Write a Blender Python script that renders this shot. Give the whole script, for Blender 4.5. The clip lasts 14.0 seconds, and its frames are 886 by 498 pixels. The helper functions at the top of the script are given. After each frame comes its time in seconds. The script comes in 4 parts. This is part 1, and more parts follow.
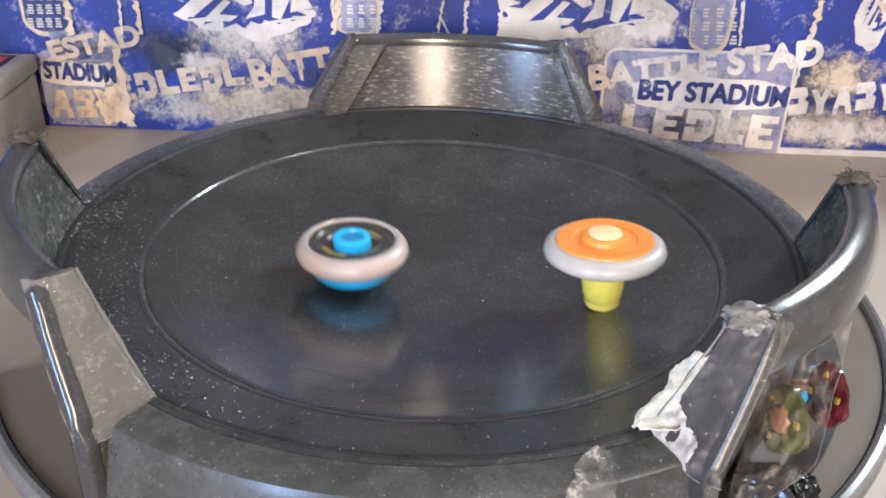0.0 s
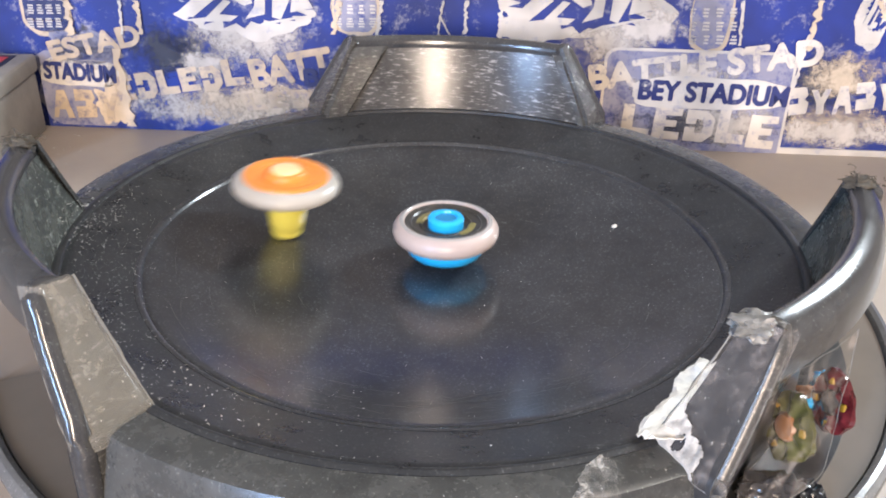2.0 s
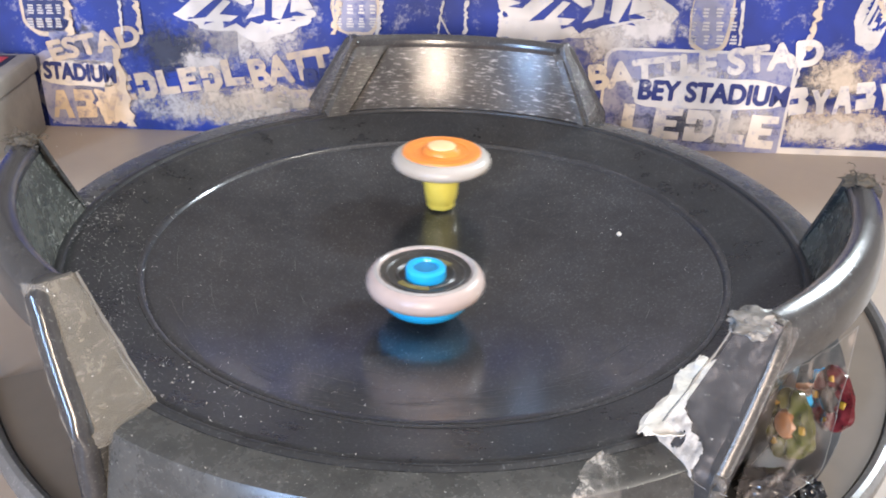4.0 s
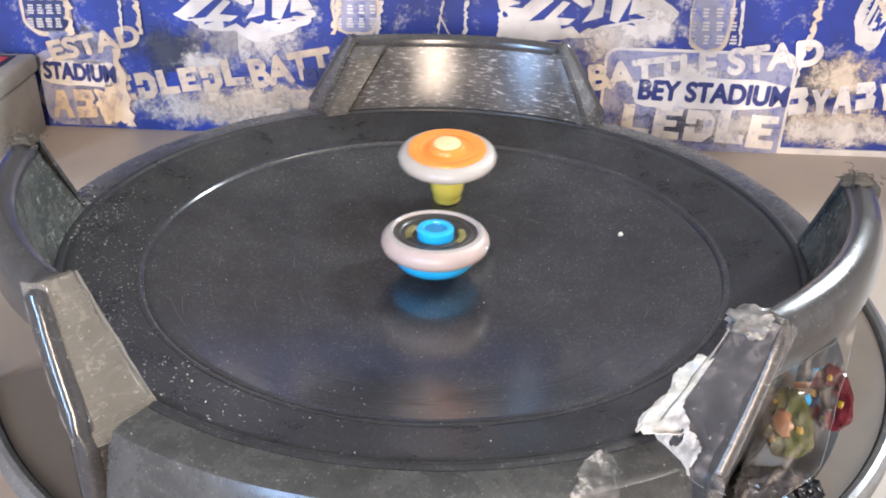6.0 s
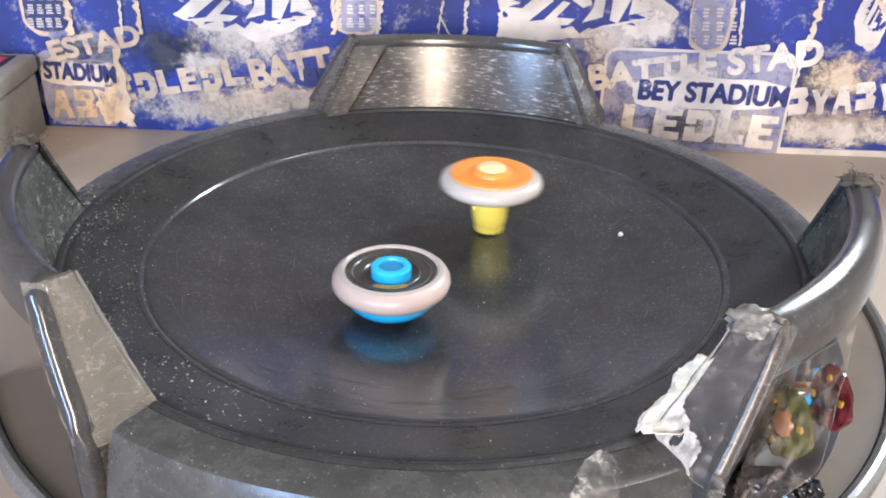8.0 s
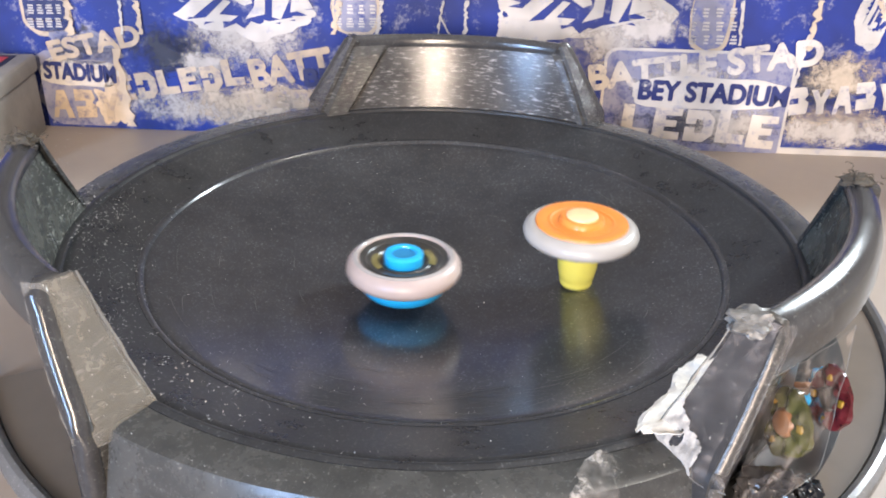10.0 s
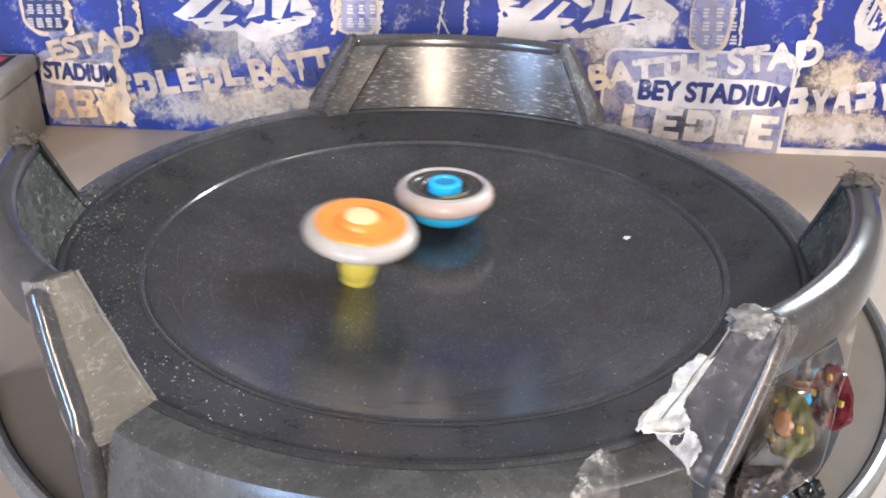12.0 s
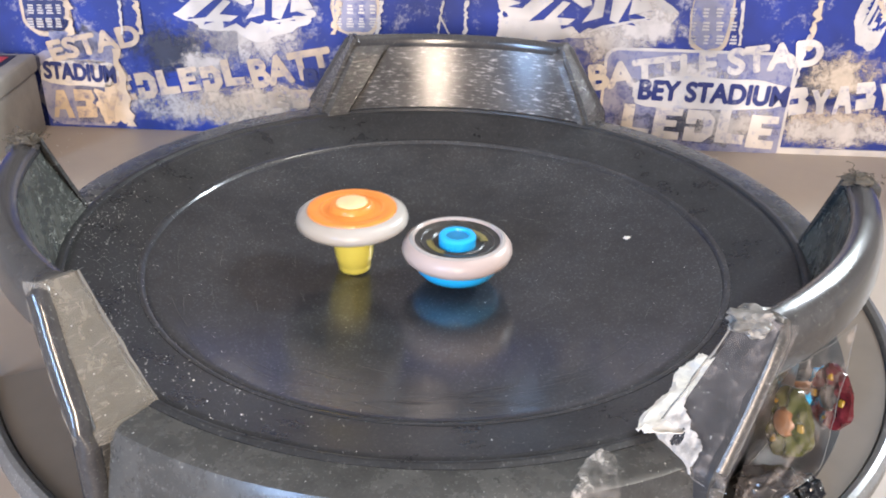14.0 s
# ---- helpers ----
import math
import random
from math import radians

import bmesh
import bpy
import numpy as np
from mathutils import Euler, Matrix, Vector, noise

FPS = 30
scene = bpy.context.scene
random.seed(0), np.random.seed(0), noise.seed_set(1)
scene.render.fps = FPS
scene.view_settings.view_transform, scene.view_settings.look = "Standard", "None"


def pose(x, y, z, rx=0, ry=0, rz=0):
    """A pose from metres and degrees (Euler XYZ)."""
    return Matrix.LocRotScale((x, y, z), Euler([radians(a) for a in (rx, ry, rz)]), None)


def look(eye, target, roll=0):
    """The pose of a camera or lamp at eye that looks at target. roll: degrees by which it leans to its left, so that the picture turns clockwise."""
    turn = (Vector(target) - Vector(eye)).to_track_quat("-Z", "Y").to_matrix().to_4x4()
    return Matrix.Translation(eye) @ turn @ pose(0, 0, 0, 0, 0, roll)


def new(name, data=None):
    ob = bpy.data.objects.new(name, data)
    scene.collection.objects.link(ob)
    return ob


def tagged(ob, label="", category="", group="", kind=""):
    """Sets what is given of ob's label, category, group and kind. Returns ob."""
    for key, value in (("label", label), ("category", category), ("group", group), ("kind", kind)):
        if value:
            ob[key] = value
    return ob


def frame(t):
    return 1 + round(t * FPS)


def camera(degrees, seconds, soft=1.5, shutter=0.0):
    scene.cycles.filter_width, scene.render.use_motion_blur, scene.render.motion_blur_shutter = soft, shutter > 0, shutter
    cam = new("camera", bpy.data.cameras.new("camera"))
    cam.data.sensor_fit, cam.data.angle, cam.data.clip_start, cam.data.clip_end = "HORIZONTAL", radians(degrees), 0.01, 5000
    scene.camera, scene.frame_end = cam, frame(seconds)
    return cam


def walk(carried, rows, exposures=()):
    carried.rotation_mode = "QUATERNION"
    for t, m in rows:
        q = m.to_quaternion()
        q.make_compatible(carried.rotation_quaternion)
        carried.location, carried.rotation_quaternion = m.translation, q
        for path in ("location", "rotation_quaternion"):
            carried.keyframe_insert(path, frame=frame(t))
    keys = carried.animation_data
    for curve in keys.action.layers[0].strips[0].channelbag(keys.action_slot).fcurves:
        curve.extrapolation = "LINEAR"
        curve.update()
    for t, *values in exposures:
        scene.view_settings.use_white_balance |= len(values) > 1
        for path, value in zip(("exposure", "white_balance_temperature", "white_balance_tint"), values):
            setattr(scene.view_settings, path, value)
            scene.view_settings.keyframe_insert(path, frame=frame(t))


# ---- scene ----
from mathutils.geometry import tessellate_polygon
cam = camera(53.3, 14.0, soft=1.9, shutter=0.4)
EYE, AIM = (0.0, -0.3479, 0.1824), (0.00374, -0.0124, 0.0040)
walk(cam, [(0.0, look(EYE, AIM, 1.41)), (14.0, look(EYE, AIM, 1.41))],
     exposures=[(0.0, -0.02), (0.7, 0.05), (1.0, 0.14), (14.0, 0.14)])

# ---- light: a warm lamp behind the viewer, a cool window beside it ----
world = bpy.data.worlds.new("room_air")
world.use_nodes = True
world.node_tree.nodes["Background"].inputs[0].default_value = (0.75, 0.8, 0.9, 1)
world.node_tree.nodes["Background"].inputs[1].default_value = 0.25
scene.world = world


def area(name, eye, target, size, size_y, power, colour):
    lamp = bpy.data.lights.new(name, "AREA")
    lamp.shape, lamp.size, lamp.size_y, lamp.energy, lamp.color = "RECTANGLE", size, size_y, power, colour
    ob = new(name, lamp)
    ob.matrix_world = look(eye, target)
    return ob


area("doorway_light", (0.03, -2.05, 0.50), (0, 0, 0.05), 0.10, 1.2, 56, (1.0, 0.80, 0.63))
area("window_light", (-1.10, -1.80, 0.50), (0, 0, 0.05), 0.16, 1.4, 52, (0.38, 0.60, 1.0))
area("side_window", (1.40, 0.95, 1.05), (0.0, 0, 0.0), 0.28, 0.32, 33, (0.82, 0.92, 1.0))
# Unseen fill lamp, added to brighten the board and the bowl.
globe = bpy.data.lights.new("fill_lamp", "POINT")
globe.energy, globe.shadow_soft_size, globe.color = 16, 0.12, (1.0, 0.95, 0.88)
new("fill_lamp", globe).location = (0.70, 0.15, 1.35)


# ---- materials ----
def tree(name, rough=0.5, metal=0.0):
    m = bpy.data.materials.new(name)
    m.use_nodes = True
    b = m.node_tree.nodes["Principled BSDF"]
    b.inputs["Roughness"].default_value, b.inputs["Metallic"].default_value = rough, metal
    return m, m.node_tree.nodes, m.node_tree.links, b


def noise_node(n, l, scale, detail=4.0, rough=0.6, stretch=None):
    tc = n.new("ShaderNodeTexCoord")
    t = n.new("ShaderNodeTexNoise")
    t.inputs["Scale"].default_value, t.inputs["Detail"].default_value, t.inputs["Roughness"].default_value = scale, detail, rough
    if stretch:
        mp = n.new("ShaderNodeMapping")
        mp.inputs["Scale"].default_value = stretch
        l.new(tc.outputs["Object"], mp.inputs["Vector"])
        l.new(mp.outputs["Vector"], t.inputs["Vector"])
    else:
        l.new(tc.outputs["Object"], t.inputs["Vector"])
    return t


def ramp(n, l, src, stops):
    r = n.new("ShaderNodeValToRGB")
    while len(r.color_ramp.elements) < len(stops):
        r.color_ramp.elements.new(0.5)
    for e, (at, c) in zip(r.color_ramp.elements, stops):
        e.position, e.color = at, (*c, 1) if len(c) == 3 else c
    l.new(src, r.inputs[0])
    return r


def blend(n, l, fac, a, b):
    x = n.new("ShaderNodeMix")
    x.data_type = "RGBA"
    l.new(fac, x.inputs[0])
    for sock, v in ((x.inputs[6], a), (x.inputs[7], b)):
        if isinstance(v, tuple):
            sock.default_value = (*v, 1)
        else:
            l.new(v, sock)
    return x.outputs[2]


def bump(n, l, b, src, strength, dist):
    u = n.new("ShaderNodeBump")
    u.inputs["Strength"].default_value, u.inputs["Distance"].default_value = strength, dist
    l.new(src, u.inputs["Height"])
    l.new(u.outputs[0], b.inputs["Normal"])


def plastic(name, colour, dust, amount, gloss, scale=60, scratch=(1, 1, 1), relief=0.10, ior=1.6, deep=0.0004, fleck=0.60):
    """Black glossy plastic with a film of dust, fine specks, scratches and worn gloss."""
    m, n, l, b = tree(name, gloss)
    film = noise_node(n, l, scale, 7, 0.75)
    fine = noise_node(n, l, 900, 4, 0.65, scratch)
    grit = noise_node(n, l, 2100, 2, 0.5)
    spots = ramp(n, l, fine.outputs[0], [(fleck, (0, 0, 0)), (fleck + 0.16, (1, 1, 1))])
    specks = ramp(n, l, grit.outputs[0], [(0.72, (0, 0, 0)), (0.80, (0.4, 0.4, 0.4))])
    veil = ramp(n, l, film.outputs[0], [(0.30, (amount * 0.15,) * 3), (0.75, (amount,) * 3)])
    lit = n.new("ShaderNodeMath")
    lit.operation = "MAXIMUM"
    l.new(spots.outputs[0], lit.inputs[0])
    l.new(specks.outputs[0], lit.inputs[1])
    both = n.new("ShaderNodeMath")
    both.operation = "MULTIPLY_ADD"
    l.new(lit.outputs[0], both.inputs[0])
    l.new(veil.outputs[0], both.inputs[1])
    half = n.new("ShaderNodeMath")
    half.operation = "MULTIPLY"
    half.inputs[1].default_value = 0.17
    l.new(veil.outputs[0], half.inputs[0])
    l.new(half.outputs[0], both.inputs[2])
    l.new(blend(n, l, both.outputs[0], colour, dust), b.inputs["Base Color"])
    r = ramp(n, l, film.outputs[0], [(0.2, (gloss,) * 3), (0.9, (gloss + 0.12,) * 3)])
    l.new(r.outputs[0], b.inputs["Roughness"])
    b.inputs["IOR"].default_value = ior
    bump(n, l, b, fine.outputs[0], relief, deep)
    return m


def plain(name, colour, rough=0.4, vary=0.12, scale=200, trans=0.0, ior=1.49, coat=0.0):
    m, n, l, b = tree(name, rough)
    t = noise_node(n, l, scale, 5)
    dark = tuple(c * (1 - vary) for c in colour)
    pale = tuple(min(1, c * (1 + vary)) for c in colour)
    l.new(ramp(n, l, t.outputs[0], [(0.3, dark), (0.7, pale)]).outputs[0], b.inputs["Base Color"])
    b.inputs["Transmission Weight"].default_value, b.inputs["IOR"].default_value = trans, ior
    b.inputs["Coat Weight"].default_value = coat
    bump(n, l, b, t.outputs[0], 0.06, 0.0003)
    return m


M_BOWL = plastic("bowl_plastic", (0.012, 0.014, 0.018), (0.40, 0.41, 0.43), 0.48, 0.08, 24, (1, 1, 1), 0.05, 1.60, 0.0003, 0.57)
M_BOWL.node_tree.nodes["Principled BSDF"].inputs["Coat Weight"].default_value = 0.42
M_BOWL.node_tree.nodes["Principled BSDF"].inputs["Coat Roughness"].default_value = 0.42
M_SLOPE = plastic("dusty_slope", (0.013, 0.014, 0.017), (0.46, 0.47, 0.46), 0.44, 0.24, 38, (1, 1, 1), 0.14, 1.45, 0.0004, 0.57)
M_RIM = plastic("rim_plastic", (0.020, 0.021, 0.021), (0.48, 0.48, 0.45), 1.0, 0.22, 45, (1, 1, 1), 0.08, 1.48, 0.0004, 0.61)
M_WALL = plastic("scuffed_plastic", (0.022, 0.022, 0.022), (0.50, 0.49, 0.46), 0.8, 0.12, 90, (0.25, 0.25, 1.1), 0.46, 1.68, 0.0011, 0.56)
M_SIDE = plastic("dusty_side_panel", (0.022, 0.024, 0.023), (0.62, 0.66, 0.58), 1.0, 0.22, 60, (0.5, 0.5, 0.5), 0.25, 1.5, 0.0008, 0.57)
M_PANEL = plastic("scuffed_panel", (0.016, 0.016, 0.017), (0.62, 0.60, 0.58), 0.9, 0.14, 45, (0.20, 0.20, 1.0), 0.15, 1.52, 0.0006, 0.54)
M_RAIL_WORN = plastic("taped_rail", (0.030, 0.029, 0.027), (0.55, 0.52, 0.47), 0.8, 0.24, 110, (1, 1, 1), 0.16, 1.6, 0.0006, 0.56)
M_RAIL = plastic("glossy_rail", (0.024, 0.024, 0.027), (0.4, 0.4, 0.38), 0.6, 0.12, 80, (1, 1, 1), 0.06, 1.6)
M_BASE = plastic("grey_base", (0.10, 0.10, 0.10), (0.5, 0.5, 0.48), 0.9, 0.14, 80, (1, 1, 1), 0.08, 1.55)
M_TRAY = plain("tray_plastic", (0.20, 0.175, 0.15), 0.28, 0.08, 30)
M_PAPER = plain("torn_paper", (0.84, 0.78, 0.70), 0.85, 0.22, 220)
M_DUST = plain("dust_flakes", (0.7, 0.69, 0.66), 0.9, 0.1)
M_TABLE = plain("table_laminate", (0.33, 0.275, 0.225), 0.45, 0.10, 12)
M_BLUE = plain("sky_blue_plastic", (0.02, 0.47, 0.98), 0.28, 0.06, 120, 0, 1.49, 0.3)
# Darker copy of the cap blue: paints in the shade of its hole.
M_BLUE_SHADED = plain("blue_shaded_recess", (0.02, 0.22, 0.45), 0.5, 0.1)
M_PINKISH = plain("pale_ring_plastic", (0.52, 0.43, 0.40), 0.35, 0.05, 90)
M_EDGE = plain("clear_ring_edge", (0.42, 0.40, 0.39), 0.2, 0.05, 90)
M_DARK = plain("dark_metal_face", (0.05, 0.048, 0.044), 0.3, 0.35, 160)
M_INLAY = plain("olive_gold", (0.22, 0.19, 0.07), 0.28, 0.3, 300)
M_ORANGE = plain("orange_plastic", (0.86, 0.29, 0.06), 0.32, 0.08, 120)
M_CREAM = plain("cream_cap", (0.90, 0.66, 0.36), 0.4, 0.08, 150)
M_GREYRING = plain("grey_white_ring", (0.47, 0.45, 0.42), 0.32, 0.08, 90)
M_YELLOW = plain("clear_yellow_plastic", (0.98, 0.86, 0.17), 0.12, 0.05, 120, 0.25)


# ---- mesh helpers ----
def part(name, bm, material, parent=None, label=""):
    me = bpy.data.meshes.new(name)
    bmesh.ops.recalc_face_normals(bm, faces=bm.faces)
    bm.to_mesh(me)
    bm.free()
    me.materials.append(material)
    for f in me.polygons:
        f.use_smooth = True
    me.set_sharp_from_angle(angle=radians(38))
    ob = new(name, me)
    ob.parent = parent
    if label:
        ob["label"] = label
    return ob


def lathe(profile, n=96, a0=0.0, a1=360.0, closed=False):
    """Turns (r, z) points round the z axis, over the whole circle or an arc."""
    bm = bmesh.new()
    whole = abs(a1 - a0) >= 359.9
    steps = n if whole else n + 1
    rings = []
    for i in range(steps):
        a = radians(a0 + (a1 - a0) * i / n)
        rings.append([bm.verts.new((r * math.cos(a), r * math.sin(a), z)) for r, z in profile])
    for i in range(n):
        p, q = rings[i], rings[(i + 1) % steps]
        for j in range(len(profile) - (0 if closed else 1)):
            k = (j + 1) % len(profile)
            bm.faces.new((p[j], p[k], q[k], q[j]))
    if not whole and closed:
        bm.faces.new(rings[0])
        bm.faces.new(rings[-1])
    bmesh.ops.remove_doubles(bm, verts=bm.verts, dist=1e-6)
    return bm


def box(x0, x1, y0, y1, z0, z1, bevel=0.0):
    bm = bmesh.new()
    bmesh.ops.create_cube(bm, size=1.0)
    for v in bm.verts:
        v.co = Vector(((x0 + x1) / 2 + v.co.x * (x1 - x0), (y0 + y1) / 2 + v.co.y * (y1 - y0), (z0 + z1) / 2 + v.co.z * (z1 - z0)))
    if bevel:
        bmesh.ops.bevel(bm, geom=bm.edges[:], offset=bevel, segments=3, affect="EDGES", profile=0.5)
    return bm


def grid_sheet(fn, nu, nv, thick=0.0):
    """A sheet fn(u, v), given a thickness along its normals."""
    bm = bmesh.new()
    vs = [[bm.verts.new(fn(i / nu, j / nv)) for j in range(nv + 1)] for i in range(nu + 1)]
    for i in range(nu):
        for j in range(nv):
            bm.faces.new((vs[i][j], vs[i + 1][j], vs[i + 1][j + 1], vs[i][j + 1]))
    if thick:
        bm.normal_update()
        bmesh.ops.solidify(bm, geom=bm.faces[:], thickness=thick)
    return bm


def tube(points, radii, n=12):
    """A round bar through the points, with a radius at each."""
    bm = bmesh.new()
    rings = []
    for i, p in enumerate(points):
        a, b = points[max(i - 1, 0)], points[min(i + 1, len(points) - 1)]
        t = (Vector(b) - Vector(a)).normalized()
        side = t.cross(Vector((0, 0, 1))).normalized() if abs(t.z) < 0.95 else t.cross(Vector((1, 0, 0))).normalized()
        up = side.cross(t)
        rings.append([bm.verts.new(Vector(p) + (side * math.cos(k * math.tau / n) + up * math.sin(k * math.tau / n)) * radii[i]) for k in range(n)])
    for p, q in zip(rings, rings[1:]):
        for k in range(n):
            bm.faces.new((p[k], p[(k + 1) % n], q[(k + 1) % n], q[k]))
    bm.faces.new(rings[0])
    bm.faces.new(rings[-1])
    return bm


def polar(r, a, z):
    return Vector((r * math.cos(radians(a)), r * math.sin(radians(a)), z))


# ---- the room, the table ----
TABLE_Z = -0.030
M_ROOM = plain("room_paint", (0.60, 0.57, 0.53), 0.8, 0.05, 3)
# Brown for the unseen north wall, darkened so the bowl reflects less brightness.
M_DIM_WALL = plain("unseen_dim_wall", (0.24, 0.21, 0.19), 0.8, 0.1, 3)
M_FLOOR = plain("room_floor", (0.22, 0.17, 0.13), 0.6, 0.2, 4)


def room():
    for name, dims in (("wall_north", (-2.1, 2.1, 2.0, 2.1, -0.75, 1.8)), ("wall_south", (-2.1, 2.1, -2.6, -2.5, -0.75, 1.8)),
                       ("wall_east", (2.0, 2.1, -2.5, 2.0, -0.75, 1.8)), ("wall_west", (-2.1, -2.0, -2.5, 2.0, -0.75, 1.8))):
        tagged(part(name, box(*dims), M_DIM_WALL if name == "wall_north" else M_ROOM), "plain painted room wall, unseen", "wall", kind="structure")
    tagged(part("floor", box(-2.1, 2.1, -2.6, 2.1, -0.80, -0.75), M_FLOOR), "brown room floor under the table", "floor", kind="structure")
    tagged(part("ceiling", box(-2.1, 2.1, -2.6, 2.1, 1.8, 1.85), M_ROOM), "plain pale ceiling", "ceiling", kind="structure")
    table = tagged(new("table"), "grey-brown laminate table with a dull sheen", "table")
    table.location = (0, 0, -0.75)
    h = TABLE_Z + 0.75
    part("tabletop", box(-0.65, 0.65, -0.42, 0.48, h - 0.025, h, 0.003), M_TABLE, table)
    for x in (-0.6, 0.6):
        for y in (-0.37, 0.43):
            part("leg", box(x - 0.025, x + 0.025, y - 0.025, y + 0.025, 0, h - 0.025, 0.003), M_TABLE, table)


room()

# ---- the stadium ----
SAG, RIDGE, RIM_IN, RIM_OUT, RIM_Z = 0.0177, 0.125, 0.154, 0.171, 0.010
WALLS = (86.0, 206.0, -34.0)
BASE_HALF, TOP_HALF, TOP_Z = 29.0, 21.0, 0.050


def floor_z(r):
    return -SAG * (1 - (r / RIDGE) ** 2.245) if r < RIDGE else min(RIM_Z, (r - RIDGE) / (RIM_IN - RIDGE) * RIM_Z)


stadium = tagged(new("battle_stadium"), "scuffed glossy black plastic spinning-top stadium, dusty and taped", "stadium")


def wall_az(c, s, z):
    k = min(1.0, max(0.0, (z - RIM_Z) / (TOP_Z - RIM_Z)))
    return c + s * (BASE_HALF + (TOP_HALF - BASE_HALF) * k)


def bowl():
    prof = [(0.0, -SAG)] + [(r, floor_z(r)) for r in np.linspace(0.006, 0.1222, 40)]
    prof += [(0.1230, -0.0008), (0.1237, -0.0009), (0.1242, -0.0002), (0.1248, 0.0005), (0.1256, 0.0007), (0.1268, 0.0008), (0.1268, -0.0040)]
    prof += [(0.11, -0.0095), (0.06, -0.0195), (0.0, -0.0228)]
    part("bowl", lathe(prof, 200), M_BOWL, stadium)
    prof = [(0.1269, 0.0007), (0.1285, 0.0011), (0.133, 0.0026), (0.141, 0.0051), (0.149, 0.0080), (0.1520, 0.0089), (0.1529, 0.0087), (0.1535, 0.0099),
            (0.1544, 0.0103), (0.1556, 0.0103), (0.1566, 0.0099), (0.1570, 0.0099), (0.157, -0.026), (0.154, -0.026), (0.154, 0.004), (0.1269, -0.0035)]
    part("outer_slope", lathe(prof, 200, 0, 360, True), M_SLOPE, stadium, "dusty scuffed outer slope")
    for c in WALLS:
        a0, a1 = c + BASE_HALF, c + 120 - BASE_HALF
        prof = [(0.1571, 0.0097), (0.159, 0.0098), (0.1675, 0.0096), (0.1700, 0.0088), (0.1712, 0.0065), (0.1725, 0.0), (0.1790, -0.026),
                (0.1765, -0.026), (0.1700, 0.0), (0.1690, 0.005), (0.1572, 0.0060)]
        part("rim", lathe(prof, 48, a0, a1, True), M_RIM, stadium)
    for c in WALLS[2:]:
        part("pocket_floor", lathe([(0.1572, -0.0285), (0.1572, -0.0262), (0.1765, -0.0262), (0.1775, -0.0285)], 40, c - BASE_HALF, c + BASE_HALF, True), M_SLOPE, stadium)
    prof = [(0.1925, -0.030), (0.1920, -0.0265), (0.1930, -0.0240), (0.1948, -0.0230), (0.1966, -0.0235), (0.1980, -0.0255), (0.1985, -0.030)]
    bm = lathe(prof, 90, 205, 364, True)
    bmesh.ops.translate(bm, verts=bm.verts, vec=(0.004, 0.012, 0))
    part("base_ring", bm, M_BASE, stadium, "glossy grey base edge")
    bm = lathe([(0.160, -0.0297), (0.160, -0.0266), (0.1895, -0.0266), (0.1918, -0.0262), (0.1918, -0.0297)], 90, 205, 364, True)
    bmesh.ops.translate(bm, verts=bm.verts, vec=(0.004, 0.012, 0))
    part("base_tray", bm, M_TRAY, stadium, "smooth grey-brown base tray")


